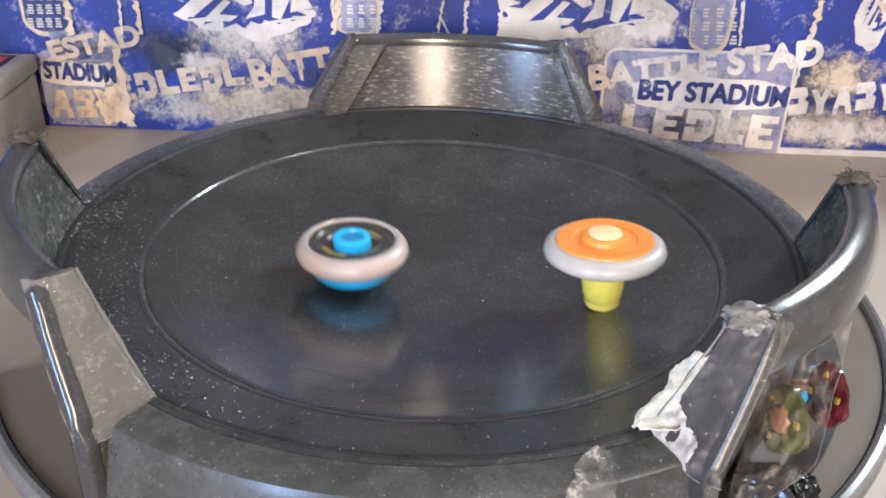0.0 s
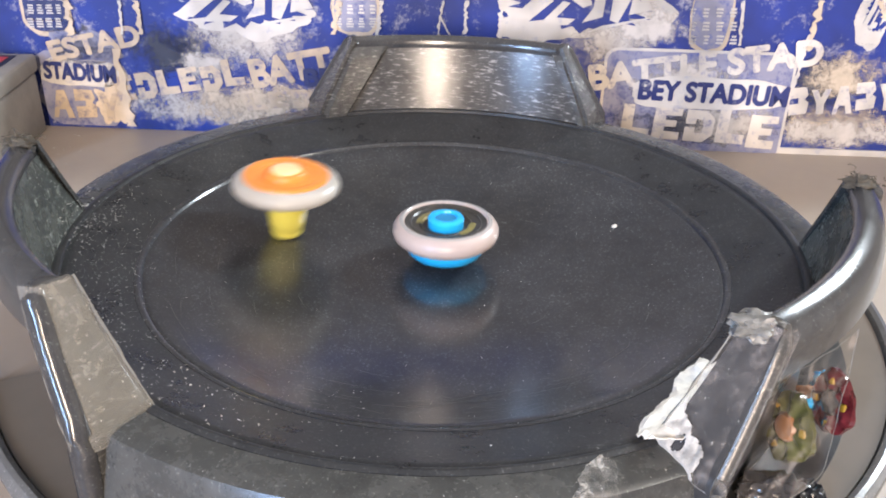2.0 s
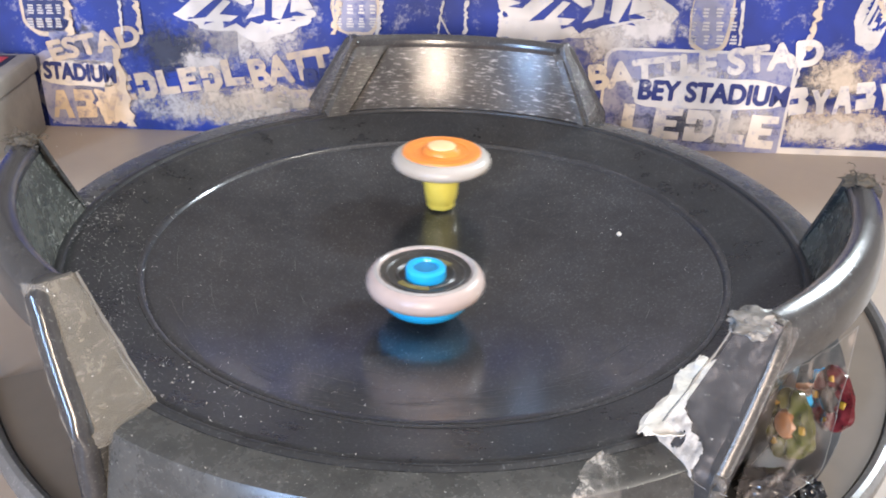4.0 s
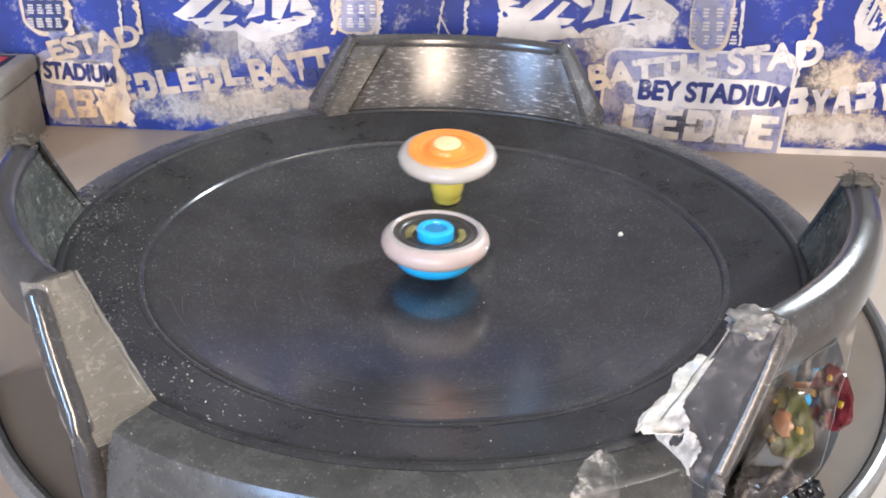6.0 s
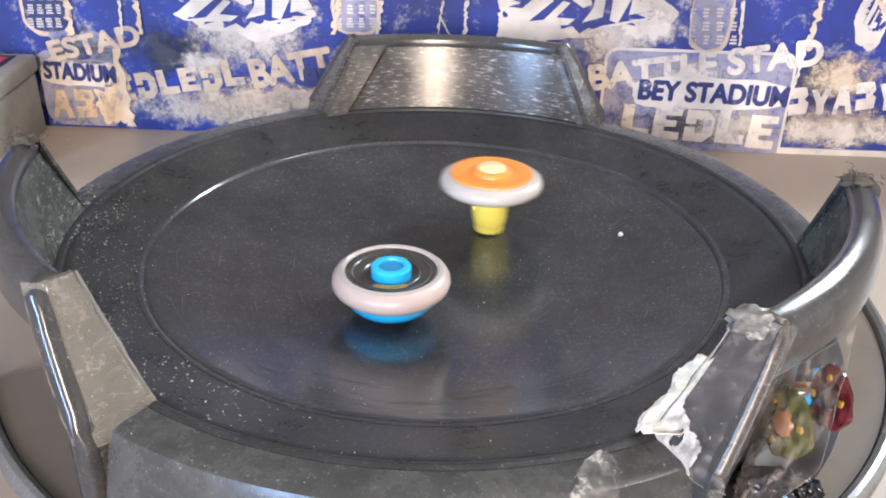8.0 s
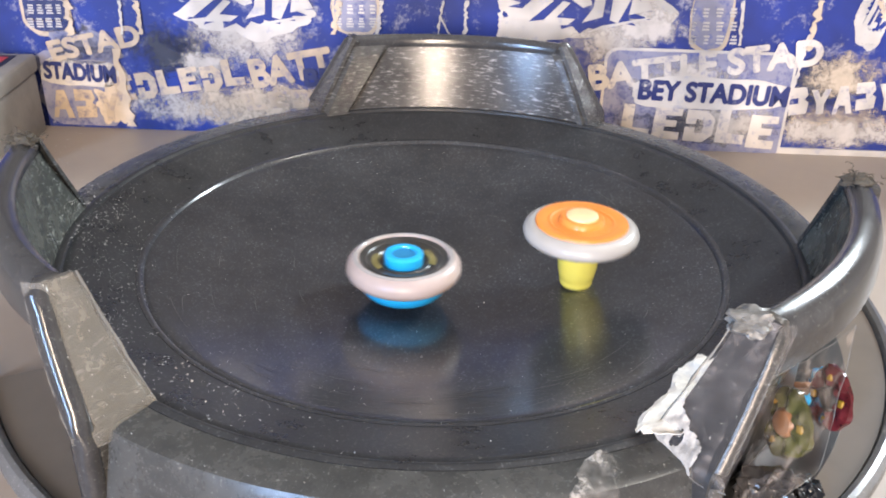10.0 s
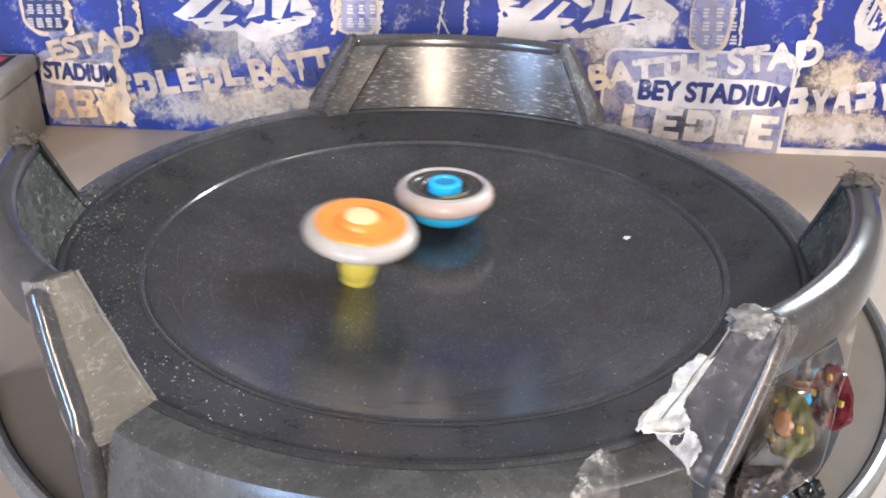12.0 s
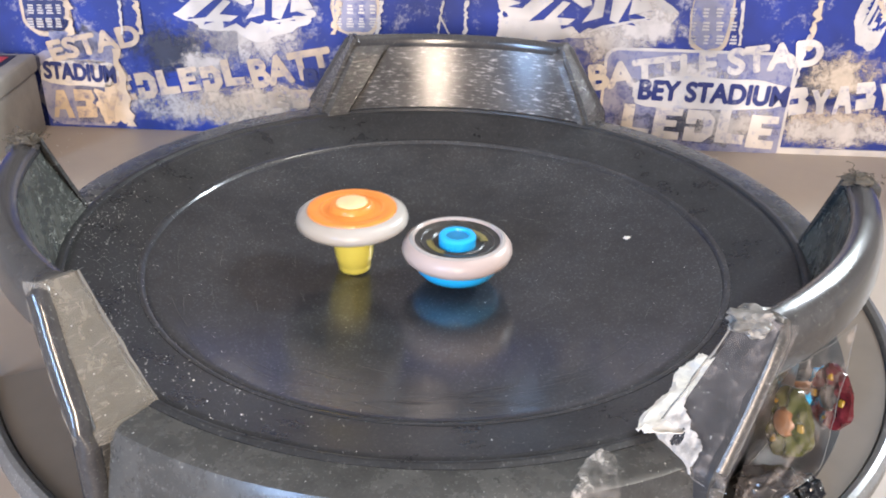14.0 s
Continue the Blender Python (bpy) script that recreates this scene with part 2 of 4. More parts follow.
def barrier(c):
    """A raised wall with a broad rounded top and sloping ends."""
    wall = new("barrier_wall")
    wall.parent = stadium

    def inner(u, v):
        z = 0.004 + (TOP_Z - 0.006) * v
        return polar(0.1552 + 0.0075 * v, wall_az(c, 2 * u - 1, z), z)
    part("inner_panel", grid_sheet(inner, 32, 6, -0.0024), M_PANEL if c == 86.0 else M_SIDE, wall)
    prof = [(0.1622, 0.0440), (0.1616, 0.0478), (0.1628, 0.0502), (0.1650, 0.0514), (0.1690, 0.0506), (0.1720, 0.0478), (0.1736, 0.0430),
            (0.1742, 0.0360), (0.1718, 0.0360), (0.1712, 0.0425), (0.1690, 0.0465), (0.1650, 0.0486), (0.1640, 0.0465)]

    def top(u, v):
        k = v * (len(prof) - 1e-6)
        r, z = prof[int(k) % len(prof)]
        return polar(r, wall_az(c, 2 * u - 1, z), z)
    bm = grid_sheet(top, 32, len(prof))
    bmesh.ops.remove_doubles(bm, verts=bm.verts, dist=1e-6)
    part("top_rail", bm, M_RAIL, wall)
    for s in (-1, 1):
        def end(u, v):
            z = -0.024 + (TOP_Z + 0.024) * v
            k = max(0.0, (z - RIM_Z) / (TOP_Z - RIM_Z))
            ri, ro = 0.1560 + 0.0045 * k, 0.1775 - 0.0060 * k
            return polar(ri + (ro - ri) * u, wall_az(c, s, z), z)
        part("end_slope", grid_sheet(end, 6, 16, 0.0022 * s), M_RAIL if (c, s) == (-34.0, -1) else M_WALL, wall)
        line = []
        for i in range(17):
            z = -0.024 + (TOP_Z + 0.020) * i / 16
            k = max(0.0, (z - RIM_Z) / (TOP_Z - RIM_Z))
            line.append(polar(0.1765 - 0.0060 * k, wall_az(c, s * 0.985, z), z))
        line += [polar(0.1690, wall_az(c, s * 0.975, 0.0480), 0.0480), polar(0.1650, wall_az(c, s * 0.975, 0.0484), 0.0484), polar(0.1618, wall_az(c, s * 0.975, 0.0470), 0.0470)]
        part("edge_rail", tube(line, [0.0030 if (c, s) == (-34.0, -1) else 0.0042] * 17 + [0.0036, 0.0030, 0.0022]), M_RAIL_WORN if (c, s) == (-34.0, -1) else M_RAIL, wall)
        if (c, s) in ((206.0, -1), (-34.0, 1)):
            continue
        wide, deep = (0.27, 0.0034) if (c, s) == (86.0, 1) else (0.08, 0.0022)

        def rib(u, v):
            z = 0.007 + (TOP_Z - 0.011) * v
            k = (z - 0.004) / (TOP_Z - 0.006)
            lean = 0.05 * (v - 0.5) * wide / 0.08
            lift = deep * min(1.0, u * 8, (1 - u) * 8) ** 0.6 * min(1.0, (1 - v) * 9)
            return polar(0.1549 + 0.0075 * k - lift, wall_az(c, s * (1 - wide * u - lean * u), z), z)
        part("end_rib", grid_sheet(rib, 16, 16), M_WALL, wall)


bowl()
for c in WALLS:
    barrier(c)


# ---- the spinning tops ----
def blue_top():
    top = tagged(new("spinning_top"), "spinning top with sky-blue cap and pale pink ring", "spinning top")
    part("tip", lathe([(0, 0), (0.0010, 0.0002), (0.0016, 0.0012), (0.0028, 0.0024), (0, 0.0024)], 32), M_BLUE, top)
    part("base_disc", lathe([(0, 0.0018), (0.006, 0.0022), (0.0120, 0.0034), (0.0152, 0.0048), (0.0170, 0.0068), (0.0180, 0.0096), (0.0180, 0.0108), (0, 0.0108)], 64), M_BLUE, top)
    prof = [(0.0150, 0.0102), (0.0182, 0.0104), (0.0207, 0.0114), (0.0226, 0.0131), (0.0233, 0.0150), (0.0230, 0.0170), (0.0218, 0.0188), (0.0203, 0.0199),
            (0.0190, 0.0203), (0.0182, 0.0200), (0.0178, 0.0190), (0.0172, 0.0140)]
    part("outer_ring", lathe(prof, 96, 0, 360, True), M_PINKISH, top, "pale pink blurred ring")
    part("ring_edge", lathe([(0.0181, 0.0198), (0.0190, 0.0205), (0.0203, 0.0201), (0.0196, 0.0194)], 96, 0, 360, True), M_EDGE, top, "clear worn ring edge")
    part("dark_face", lathe([(0.0180, 0.0195), (0.0168, 0.0192), (0.0150, 0.0186), (0.0130, 0.0184), (0.0110, 0.0180), (0.0092, 0.0172), (0, 0.0172)], 64), M_DARK, top, "dark metallic face")
    for r in (0.0105, 0.0148):
        part("face_groove", lathe([(r, 0.0181 + (r - 0.0105) * 0.1), (r + 0.0006, 0.0186 + (r - 0.0105) * 0.12), (r + 0.0012, 0.0182 + (r - 0.0105) * 0.14)], 64), M_DARK, top)
    for a in (20, 200):
        part("face_inlay", lathe([(0.0098, 0.0180), (0.0104, 0.0187), (0.0124, 0.0188), (0.0130, 0.0185)], 14, a, a + 62), M_INLAY, top, "olive gold inlay")
    part("cap", lathe([(0.0078, 0.0168), (0.0079, 0.0209), (0.0073, 0.0217), (0.0064, 0.0219), (0.0052, 0.0218), (0.0048, 0.0209), (0, 0.0207)], 48), M_BLUE, top)
    part("cap_hole", lathe([(0.0047, 0.0210), (0.003, 0.02095), (0, 0.0209)], 32), M_BLUE_SHADED, top)
    return top


def orange_top():
    top = tagged(new("spinning_top"), "tall spinning top with orange face and clear yellow stem", "spinning top")
    part("stem", lathe([(0, 0), (0.0050, 0.0), (0.0064, 0.0006), (0.0070, 0.0020), (0.0068, 0.0032), (0.0072, 0.0036), (0.0079, 0.0075), (0.0095, 0.0205), (0.0095, 0.0222), (0, 0.0222)], 48), M_YELLOW, top, "clear yellow stem")
    prof = [(0.0094, 0.0214), (0.0175, 0.0216), (0.0214, 0.0225), (0.0232, 0.0240), (0.0236, 0.0258), (0.0229, 0.0279), (0.0208, 0.0294), (0.0190, 0.0299), (0.0095, 0.0290)]
    part("outer_ring", lathe(prof, 96, 0, 360, True), M_GREYRING, top, "greyish white blurred ring")
    part("orange_face", lathe([(0.0190, 0.0297), (0.0186, 0.0306), (0.0172, 0.0310), (0.0150, 0.0304), (0.0120, 0.0301), (0.0095, 0.0304), (0, 0.0304)], 64), M_ORANGE, top)
    part("face_groove", lathe([(0.0122, 0.0302), (0.0130, 0.0306), (0.0138, 0.0304)], 64), M_ORANGE, top)
    part("hub", lathe([(0.0094, 0.0302), (0.0090, 0.0318), (0.0082, 0.0326), (0.006, 0.0328), (0, 0.0328)], 48), M_ORANGE, top)
    part("cap", lathe([(0.0066, 0.0326), (0.0064, 0.0333), (0.0056, 0.0337), (0, 0.0336)], 40), M_CREAM, top, "cream yellow cap")
    return top


def enlarge(top, wide, tall):
    top["group"] = "spinning tops"
    for ob in top.children:
        ob.data.transform(Matrix.Diagonal((wide, wide, tall, 1)))
    return top


top_blue, top_orange = enlarge(blue_top(), 1.055, 1.075), enlarge(orange_top(), 1.055, 1.02)

# ---- the backdrop ----
BACK = pose(0.0, 0.2065, TABLE_Z, 0, 0, -2.6)
backdrop = tagged(new("backdrop_board"), "worn blue printed cardboard board, peeling, behind the stadium", "cardboard board")
backdrop.matrix_world = BACK


def worn_print(name, ink, under, low, high, scale=55, rough=0.5):
    """Printed card: ink that has rubbed off in blotches and fine scratches."""
    m, n, l, b = tree(name, rough)
    big = noise_node(n, l, scale, 8, 0.72)
    fine = noise_node(n, l, 420, 4, 0.7)
    mix = n.new("ShaderNodeMath")
    mix.operation = "MULTIPLY_ADD"
    mix.inputs[1].default_value = 0.35
    l.new(fine.outputs[0], mix.inputs[0])
    l.new(big.outputs[0], mix.inputs[2])
    k = ramp(n, l, mix.outputs[0], [(low, (0, 0, 0)), (high, (1, 1, 1))])
    tone = noise_node(n, l, 16, 3)
    shade = ramp(n, l, tone.outputs[0], [(0.35, tuple(c * 0.45 for c in ink)), (0.65, ink)])
    l.new(blend(n, l, k.outputs[0], shade.outputs[0], under), b.inputs["Base Color"])
    bump(n, l, b, mix.outputs[0], 0.25, 0.0006)
    return m


M_PRINT = worn_print("blue_print", (0.008, 0.032, 0.26), (0.44, 0.42, 0.43), 0.72, 0.93, 55, 0.6)
M_PRINT_WHITE = worn_print("cream_print", (0.72, 0.67, 0.62), (0.25, 0.27, 0.42), 0.74, 0.95, 90)
M_PRINT_GREY = worn_print("scuffed_print", (0.33, 0.33, 0.45), (0.04, 0.06, 0.24), 0.66, 0.86, 75)
M_PRINT_NAVY = worn_print("navy_print", (0.018, 0.030, 0.15), (0.60, 0.57, 0.55), 0.76, 0.98, 120)
M_LETTER = worn_print("cream_letters", (0.76, 0.69, 0.62), (0.16, 0.17, 0.32), 0.70, 0.90, 150, 0.6)
M_LETTER_TAN = worn_print("tan_letters", (0.62, 0.49, 0.36), (0.17, 0.16, 0.24), 0.68, 0.88, 150, 0.6)
M_CARD_TAN = worn_print("bare_card", (0.74, 0.60, 0.45), (0.36, 0.30, 0.26), 0.68, 0.98, 110, 0.85)
part("board", box(-0.42, 0.42, 0.0, 0.004, 0.0, 0.114), M_PRINT, backdrop)
part("bottom_edge", box(0.222, 0.42, -0.0016, -0.0002, 0.0, 0.004), M_PRINT_WHITE, backdrop, "white lower edge")


def misty(name, ink, speckle):
    """Print rubbed to a cloud: thick in the middle of its patch, thinning out raggedly."""
    m, n, l, b = tree(name, 0.7)
    where = n.new("ShaderNodeTexCoord")
    mid = n.new("ShaderNodeVectorMath")
    mid.operation = "MULTIPLY_ADD"
    mid.inputs[1].default_value, mid.inputs[2].default_value = (2, 0, 2), (-1, 0, -1)
    l.new(where.outputs["Generated"], mid.inputs[0])
    far = n.new("ShaderNodeVectorMath")
    far.operation = "LENGTH"
    l.new(mid.outputs[0], far.inputs[0])
    rag = noise_node(n, l, 70, 8, 0.68)
    fine = noise_node(n, l, speckle, 4, 0.7)
    add = n.new("ShaderNodeMath")
    add.operation = "MULTIPLY_ADD"
    add.inputs[1].default_value = 1.55
    l.new(rag.outputs[0], add.inputs[0])
    l.new(fine.outputs[0], add.inputs[2])
    thick = n.new("ShaderNodeMath")
    thick.operation = "SUBTRACT"
    l.new(add.outputs[0], thick.inputs[0])
    l.new(far.outputs["Value"], thick.inputs[1])
    cover = ramp(n, l, thick.outputs[0], [(0.50, (0, 0, 0)), (1.0, (0.85, 0.85, 0.85))])
    tone = ramp(n, l, rag.outputs[0], [(0.35, tuple(c * 0.7 for c in ink)), (0.62, ink)])
    l.new(tone.outputs[0], b.inputs["Base Color"])
    clear = n.new("ShaderNodeBsdfTransparent")
    mix = n.new("ShaderNodeMixShader")
    l.new(cover.outputs[0], mix.inputs[0])
    l.new(clear.outputs[0], mix.inputs[1])
    l.new(b.outputs[0], mix.inputs[2])
    l.new(mix.outputs[0], n["Material Output"].inputs[0])
    return m


M_MIST = misty("pale_rubbed_print", (0.60, 0.55, 0.51), 300)
M_MIST_TAN = misty("tan_rubbed_print", (0.66, 0.54, 0.41), 260)
M_MIST_DARK = misty("dark_scuffs", (0.045, 0.05, 0.075), 420)


def mist(x, z, rx, rz, material, level):
    flat("rubbed_patch", [[(x - rx, max(0.001, z - rz)), (x + rx, max(0.001, z - rz)), (x + rx, z + rz), (x - rx, z + rz)]], material, level)


def flat(name, outlines, material, level):
    """Flat print on the board: outlines in its plane, a hair thick, one layer over another."""
    bm = bmesh.new()
    y = -0.0003 * level
    for pts in outlines:
        front = [bm.verts.new((x, y, z)) for x, z in pts]
        for tri in tessellate_polygon([[Vector((x, z, 0)) for x, z in pts]]):
            bm.faces.new([front[i] for i in tri])
    ob = part(name, bm, material, backdrop)
    for f in ob.data.polygons:
        f.use_smooth = False
    return ob


def letters(text, x, z, width, height, turn, material, level):
    cu = bpy.data.curves.new("words", "FONT")
    cu.body, cu.size, cu.offset, cu.fill_mode = text, 1.0, 0.016, "FRONT"
    tmp = new("words", cu)
    dg = bpy.context.evaluated_depsgraph_get()
    me = bpy.data.meshes.new_from_object(tmp.evaluated_get(dg))
    bpy.data.objects.remove(tmp)
    co = np.array([v.co[:] for v in me.vertices])
    lo, hi = co.min(0), co.max(0)
    c, s = math.cos(radians(turn)), math.sin(radians(turn))
    for v in me.vertices:
        a, b = (v.co.x - lo[0]) / (hi[0] - lo[0]) * width, (v.co.y - lo[1]) / (hi[1] - lo[1]) * height
        v.co = (x + a * c - b * s, -0.0003 * level, z + a * s + b * c)
    bm = bmesh.new()
    for i, (across, up) in enumerate(((0, 0), (0.08, 0), (0.04, 0.045), (0.04, -0.045))):
        bm.from_mesh(me)
        bm.verts.ensure_lookup_table()
        for v in bm.verts[-len(me.vertices):]:
            v.co += Vector((across * c - up * s, -0.0009 * i / height * 0.001, across * s + up * c)) * height
    for f in bm.faces:
        f.smooth = False
        f.normal_update()
        if f.normal.y > 0:
            f.normal_flip()
    me = bpy.data.meshes.new("printed_letters")
    bm.to_mesh(me)
    bm.free()
    me.materials.append(material)
    ob = new("printed_letters", me)
    ob.parent = backdrop
    return ob


GLYPHS = (((0, 0), (0.22, 0), (0.32, 0.3), (0.62, 0.3), (0.7, 0), (1, 0), (0.68, 1), (0.3, 1)),
          ((0, 0), (1, 0), (1, 0.28), (0.4, 0.3), (0.38, 1), (0, 1)),
          ((0.05, 0), (0.95, 0.05), (1, 0.45), (0.8, 0.55), (0.96, 0.7), (0.85, 1), (0, 1), (0, 0.6), (0.5, 0.62), (0.5, 0.42), (0.02, 0.4)),
          ((0, 0), (0.95, 0), (0.95, 0.25), (0.4, 0.26), (0.4, 0.4), (0.8, 0.42), (0.8, 0.62), (0.4, 0.62), (0.4, 0.76), (0.95, 0.78), (0.95, 1), (0, 1)),
          ((0.3, 0), (0.68, 0), (0.68, 0.4), (1, 1), (0.68, 1), (0.5, 0.66), (0.3, 1), (0, 1), (0.3, 0.42)),
          ((0, 0), (0.7, 0), (1, 0.25), (1, 0.75), (0.7, 1), (0, 1), (0, 0.55), (0.35, 0.55), (0.36, 0.72), (0.62, 0.7), (0.62, 0.3), (0.36, 0.28), (0.35, 0.45), (0, 0.45)))


def slabs(count, x, z, width, height, turn, material, level):
    """A row of plain chunky shapes in place of a trade name."""
    c, s = math.cos(radians(turn)), math.sin(radians(turn))
    step = width / count
    outs = []
    for i in range(count):
        g = GLYPHS[(i * 2 + count + level) % len(GLYPHS)]
        lift, tall = random.uniform(-0.06, 0.06) * height, height * random.uniform(0.92, 1.08)
        outs.append([(x + (i * step + a * step * 0.9) * c - (b * tall + lift) * s, z + (i * step + a * step * 0.9) * s + (b * tall + lift) * c) for a, b in g])
    flat("printed_shapes", outs, material, level)


def scrap(name, x, z, rx, rz, ragged, n, material, level):
    pts = []
    for i in range(n * 3):
        a = math.tau * i / (n * 3)
        k = 1 + ragged * (1.6 * noise.noise((x * 40 + 2.2 * math.cos(a), z * 40 + 2.2 * math.sin(a), level)) + random.uniform(-0.14, 0.14))
        e = (abs(math.cos(a)) ** 3.2 + abs(math.sin(a)) ** 3.2) ** (-1 / 3.2)
        pts.append((x + rx * e * k * math.cos(a), max(0.0015, z + rz * e * k * math.sin(a))))
    flat(name, [pts], material, level)


def tear(x0, z0, x1, z1, w, material, level):
    n = 14
    left, right = [], []
    for i in range(n + 1):
        k = i / n
        x, z = x0 + (x1 - x0) * k + random.uniform(-0.4, 0.4) * w, z0 + (z1 - z0) * k
        g = w * random.uniform(0.25, 0.75)
        left.append((x - g, z))
        right.append((x + g, z))
    flat("peeled_tear", [left + right[::-1]], material, level)


def bar(x, z, w, h, material, level):
    outs = []
    k = max(3, int(h / 0.0016))
    for i in range(k):
        z0 = z - h / 2 + h * i / k
        g = w * random.uniform(0.3, 0.55)
        outs.append([(x - g, z0), (x + g, z0), (x + g, z0 + h / k * 0.62), (x - g, z0 + h / k * 0.62)])
    flat("small_print", outs, material, level)


def emblem(x, z, rx, rz):
    """A jagged emblem, as plain strokes."""
    ring = []
    for i in range(44):
        a = math.tau * i / 44
        k = (1.0 if i % 2 else 0.78) * random.uniform(0.88, 1.08)
        ring.append((x + rx * k * math.cos(a), z + rz * k * math.sin(a)))
    flat("emblem_ground", [ring], M_PRINT, 4)
    strokes = (((-0.98, -0.55), (-0.72, -0.62), (-0.40, 0.10), (-0.28, 0.95), (-0.52, 0.95), (-0.62, 0.30)),
               ((-0.60, -0.78), (-0.18, -0.72), (-0.08, -0.50), (-0.34, -0.46), (-0.16, 0.05), (-0.26, 0.12)),
               ((-0.22, 0.28), (0.02, -0.10), (0.14, 0.02), (0.02, 0.95), (-0.14, 0.95)),
               ((0.02, -0.62), (0.30, -0.40), (0.34, 0.95), (0.20, 0.95), (0.16, -0.10)),
               ((0.40, -0.50), (0.52, -0.60), (0.66, 0.20), (0.62, 0.95), (0.44, 0.95)),
               ((0.66, -0.30), (0.98, -0.10), (0.90, 0.30), (0.78, 0.20), (0.84, 0.95), (0.72, 0.95)),
               ((0.10, -0.95), (0.90, -0.45), (0.96, -0.35), (0.30, -0.70)))
    flat("emblem_strokes", [[(x + rx * a, z + rz * b) for a, b in s] for s in strokes], M_PRINT_WHITE, 5)


def card(x0, z0, x1, z1):
    """The loose sheet with rounded corners and a pale border."""
    def rounded(i, r):
        pts = []
        for cx, cz, a0 in ((x1 - i - r, z1 - i - r, 0), (x0 + i + r, z1 - i - r, 90), (x0 + i + r, z0 + i + r, 180), (x1 - i - r, z0 + i + r, 270)):
            pts += [(cx + r * math.cos(radians(a0 + k * 15)), cz + r * math.sin(radians(a0 + k * 15))) for k in range(7)]
        return pts
    flat("sheet_border", [rounded(0.0, 0.008)], M_PRINT_WHITE, 5)
    flat("sheet_face", [rounded(0.0018, 0.007)], M_PRINT_GREY, 6)


mist(-0.1230, 0.0660, 0.0560, 0.0260, M_MIST, 1)
scrap('torn_patch', -0.1229, 0.0826, 0.0417, 0.0171, 0.2500, 26, M_PRINT_WHITE, 2)
mist(-0.1500, 0.0080, 0.0900, 0.0260, M_MIST, 1)
mist(-0.1250, 0.0200, 0.0600, 0.0220, M_MIST_TAN, 2)
scrap('torn_patch', 0.0927, 0.0887, 0.0522, 0.0164, 0.0800, 20, M_PRINT_WHITE, 1)
mist(0.1080, 0.0680, 0.0330, 0.0220, M_MIST, 2)
mist(0.1300, 0.0800, 0.0300, 0.0180, M_MIST, 3)
scrap('torn_patch', 0.0595, 0.0761, 0.0223, 0.0082, 0.1500, 26, M_PRINT_WHITE, 2)
mist(0.2560, 0.0190, 0.0600, 0.0200, M_MIST_TAN, 1)
mist(0.2600, 0.0090, 0.0700, 0.0200, M_MIST, 2)
scrap('torn_patch', 0.2661, 0.0891, 0.0099, 0.0184, 0.2000, 26, M_PRINT_WHITE, 1)
scrap('torn_patch', -0.2338, 0.0257, 0.0313, 0.0257, 0.1000, 24, M_PRINT_GREY, 1)
scrap('torn_patch', -0.2336, 0.0379, 0.0268, 0.0093, 0.1200, 24, M_PRINT_WHITE, 2)
scrap('torn_patch', -0.2289, 0.0541, 0.0202, 0.0099, 0.3000, 26, M_PRINT_GREY, 2)
mist(-0.0900, 0.0240, 0.0320, 0.0150, M_MIST_TAN, 1)
mist(-0.1700, 0.0540, 0.0420, 0.0240, M_MIST_DARK, 1)
mist(-0.1500, 0.0470, 0.0260, 0.0160, M_MIST, 2)
scrap('torn_patch', -0.2151, 0.0169, 0.0107, 0.0137, 0.3000, 26, M_CARD_TAN, 2)
mist(0.2500, 0.0480, 0.0360, 0.0260, M_MIST_DARK, 1)
mist(0.2560, 0.0520, 0.0300, 0.0220, M_MIST_TAN, 2)
mist(-0.2300, 0.0560, 0.0300, 0.0160, M_MIST_DARK, 2)
card(0.1053, -0.0079, 0.2257, 0.0667)
mist(0.1560, 0.0470, 0.0480, 0.0170, M_MIST, 7)
mist(0.1720, 0.0120, 0.0640, 0.0200, M_MIST_DARK, 7)
mist(0.1900, 0.0180, 0.0400, 0.0200, M_MIST, 7.5)
scrap('torn_patch', -0.2498, 0.0774, 0.0164, 0.0160, 0.0600, 18, M_CARD_TAN, 1)
scrap('torn_patch', -0.2497, 0.0787, 0.0141, 0.0146, 0.0500, 18, M_PRINT_NAVY, 2)
bar(-0.2607, 0.0699, 0.0042, 0.0065, M_PRINT_WHITE, 3)
bar(-0.2590, 0.0786, 0.0042, 0.0064, M_PRINT_WHITE, 3)
bar(-0.2573, 0.0871, 0.0042, 0.0063, M_PRINT_WHITE, 3)
bar(-0.2547, 0.0701, 0.0042, 0.0065, M_PRINT_WHITE, 3)
bar(-0.2530, 0.0788, 0.0042, 0.0064, M_PRINT_WHITE, 3)
bar(-0.2513, 0.0873, 0.0042, 0.0063, M_PRINT_WHITE, 3)
bar(-0.2486, 0.0703, 0.0042, 0.0065, M_PRINT_WHITE, 3)
bar(-0.2470, 0.0789, 0.0042, 0.0064, M_PRINT_WHITE, 3)
bar(-0.2454, 0.0874, 0.0042, 0.0063, M_PRINT_WHITE, 3)
bar(-0.2426, 0.0705, 0.0042, 0.0065, M_PRINT_WHITE, 3)
bar(-0.2410, 0.0791, 0.0042, 0.0064, M_PRINT_WHITE, 3)
bar(-0.2394, 0.0876, 0.0042, 0.0063, M_PRINT_WHITE, 3)
scrap('torn_patch', -0.0521, 0.0837, 0.0153, 0.0157, 0.0600, 18, M_CARD_TAN, 1)
scrap('torn_patch', -0.0522, 0.0850, 0.0133, 0.0144, 0.0500, 18, M_PRINT_GREY, 2)
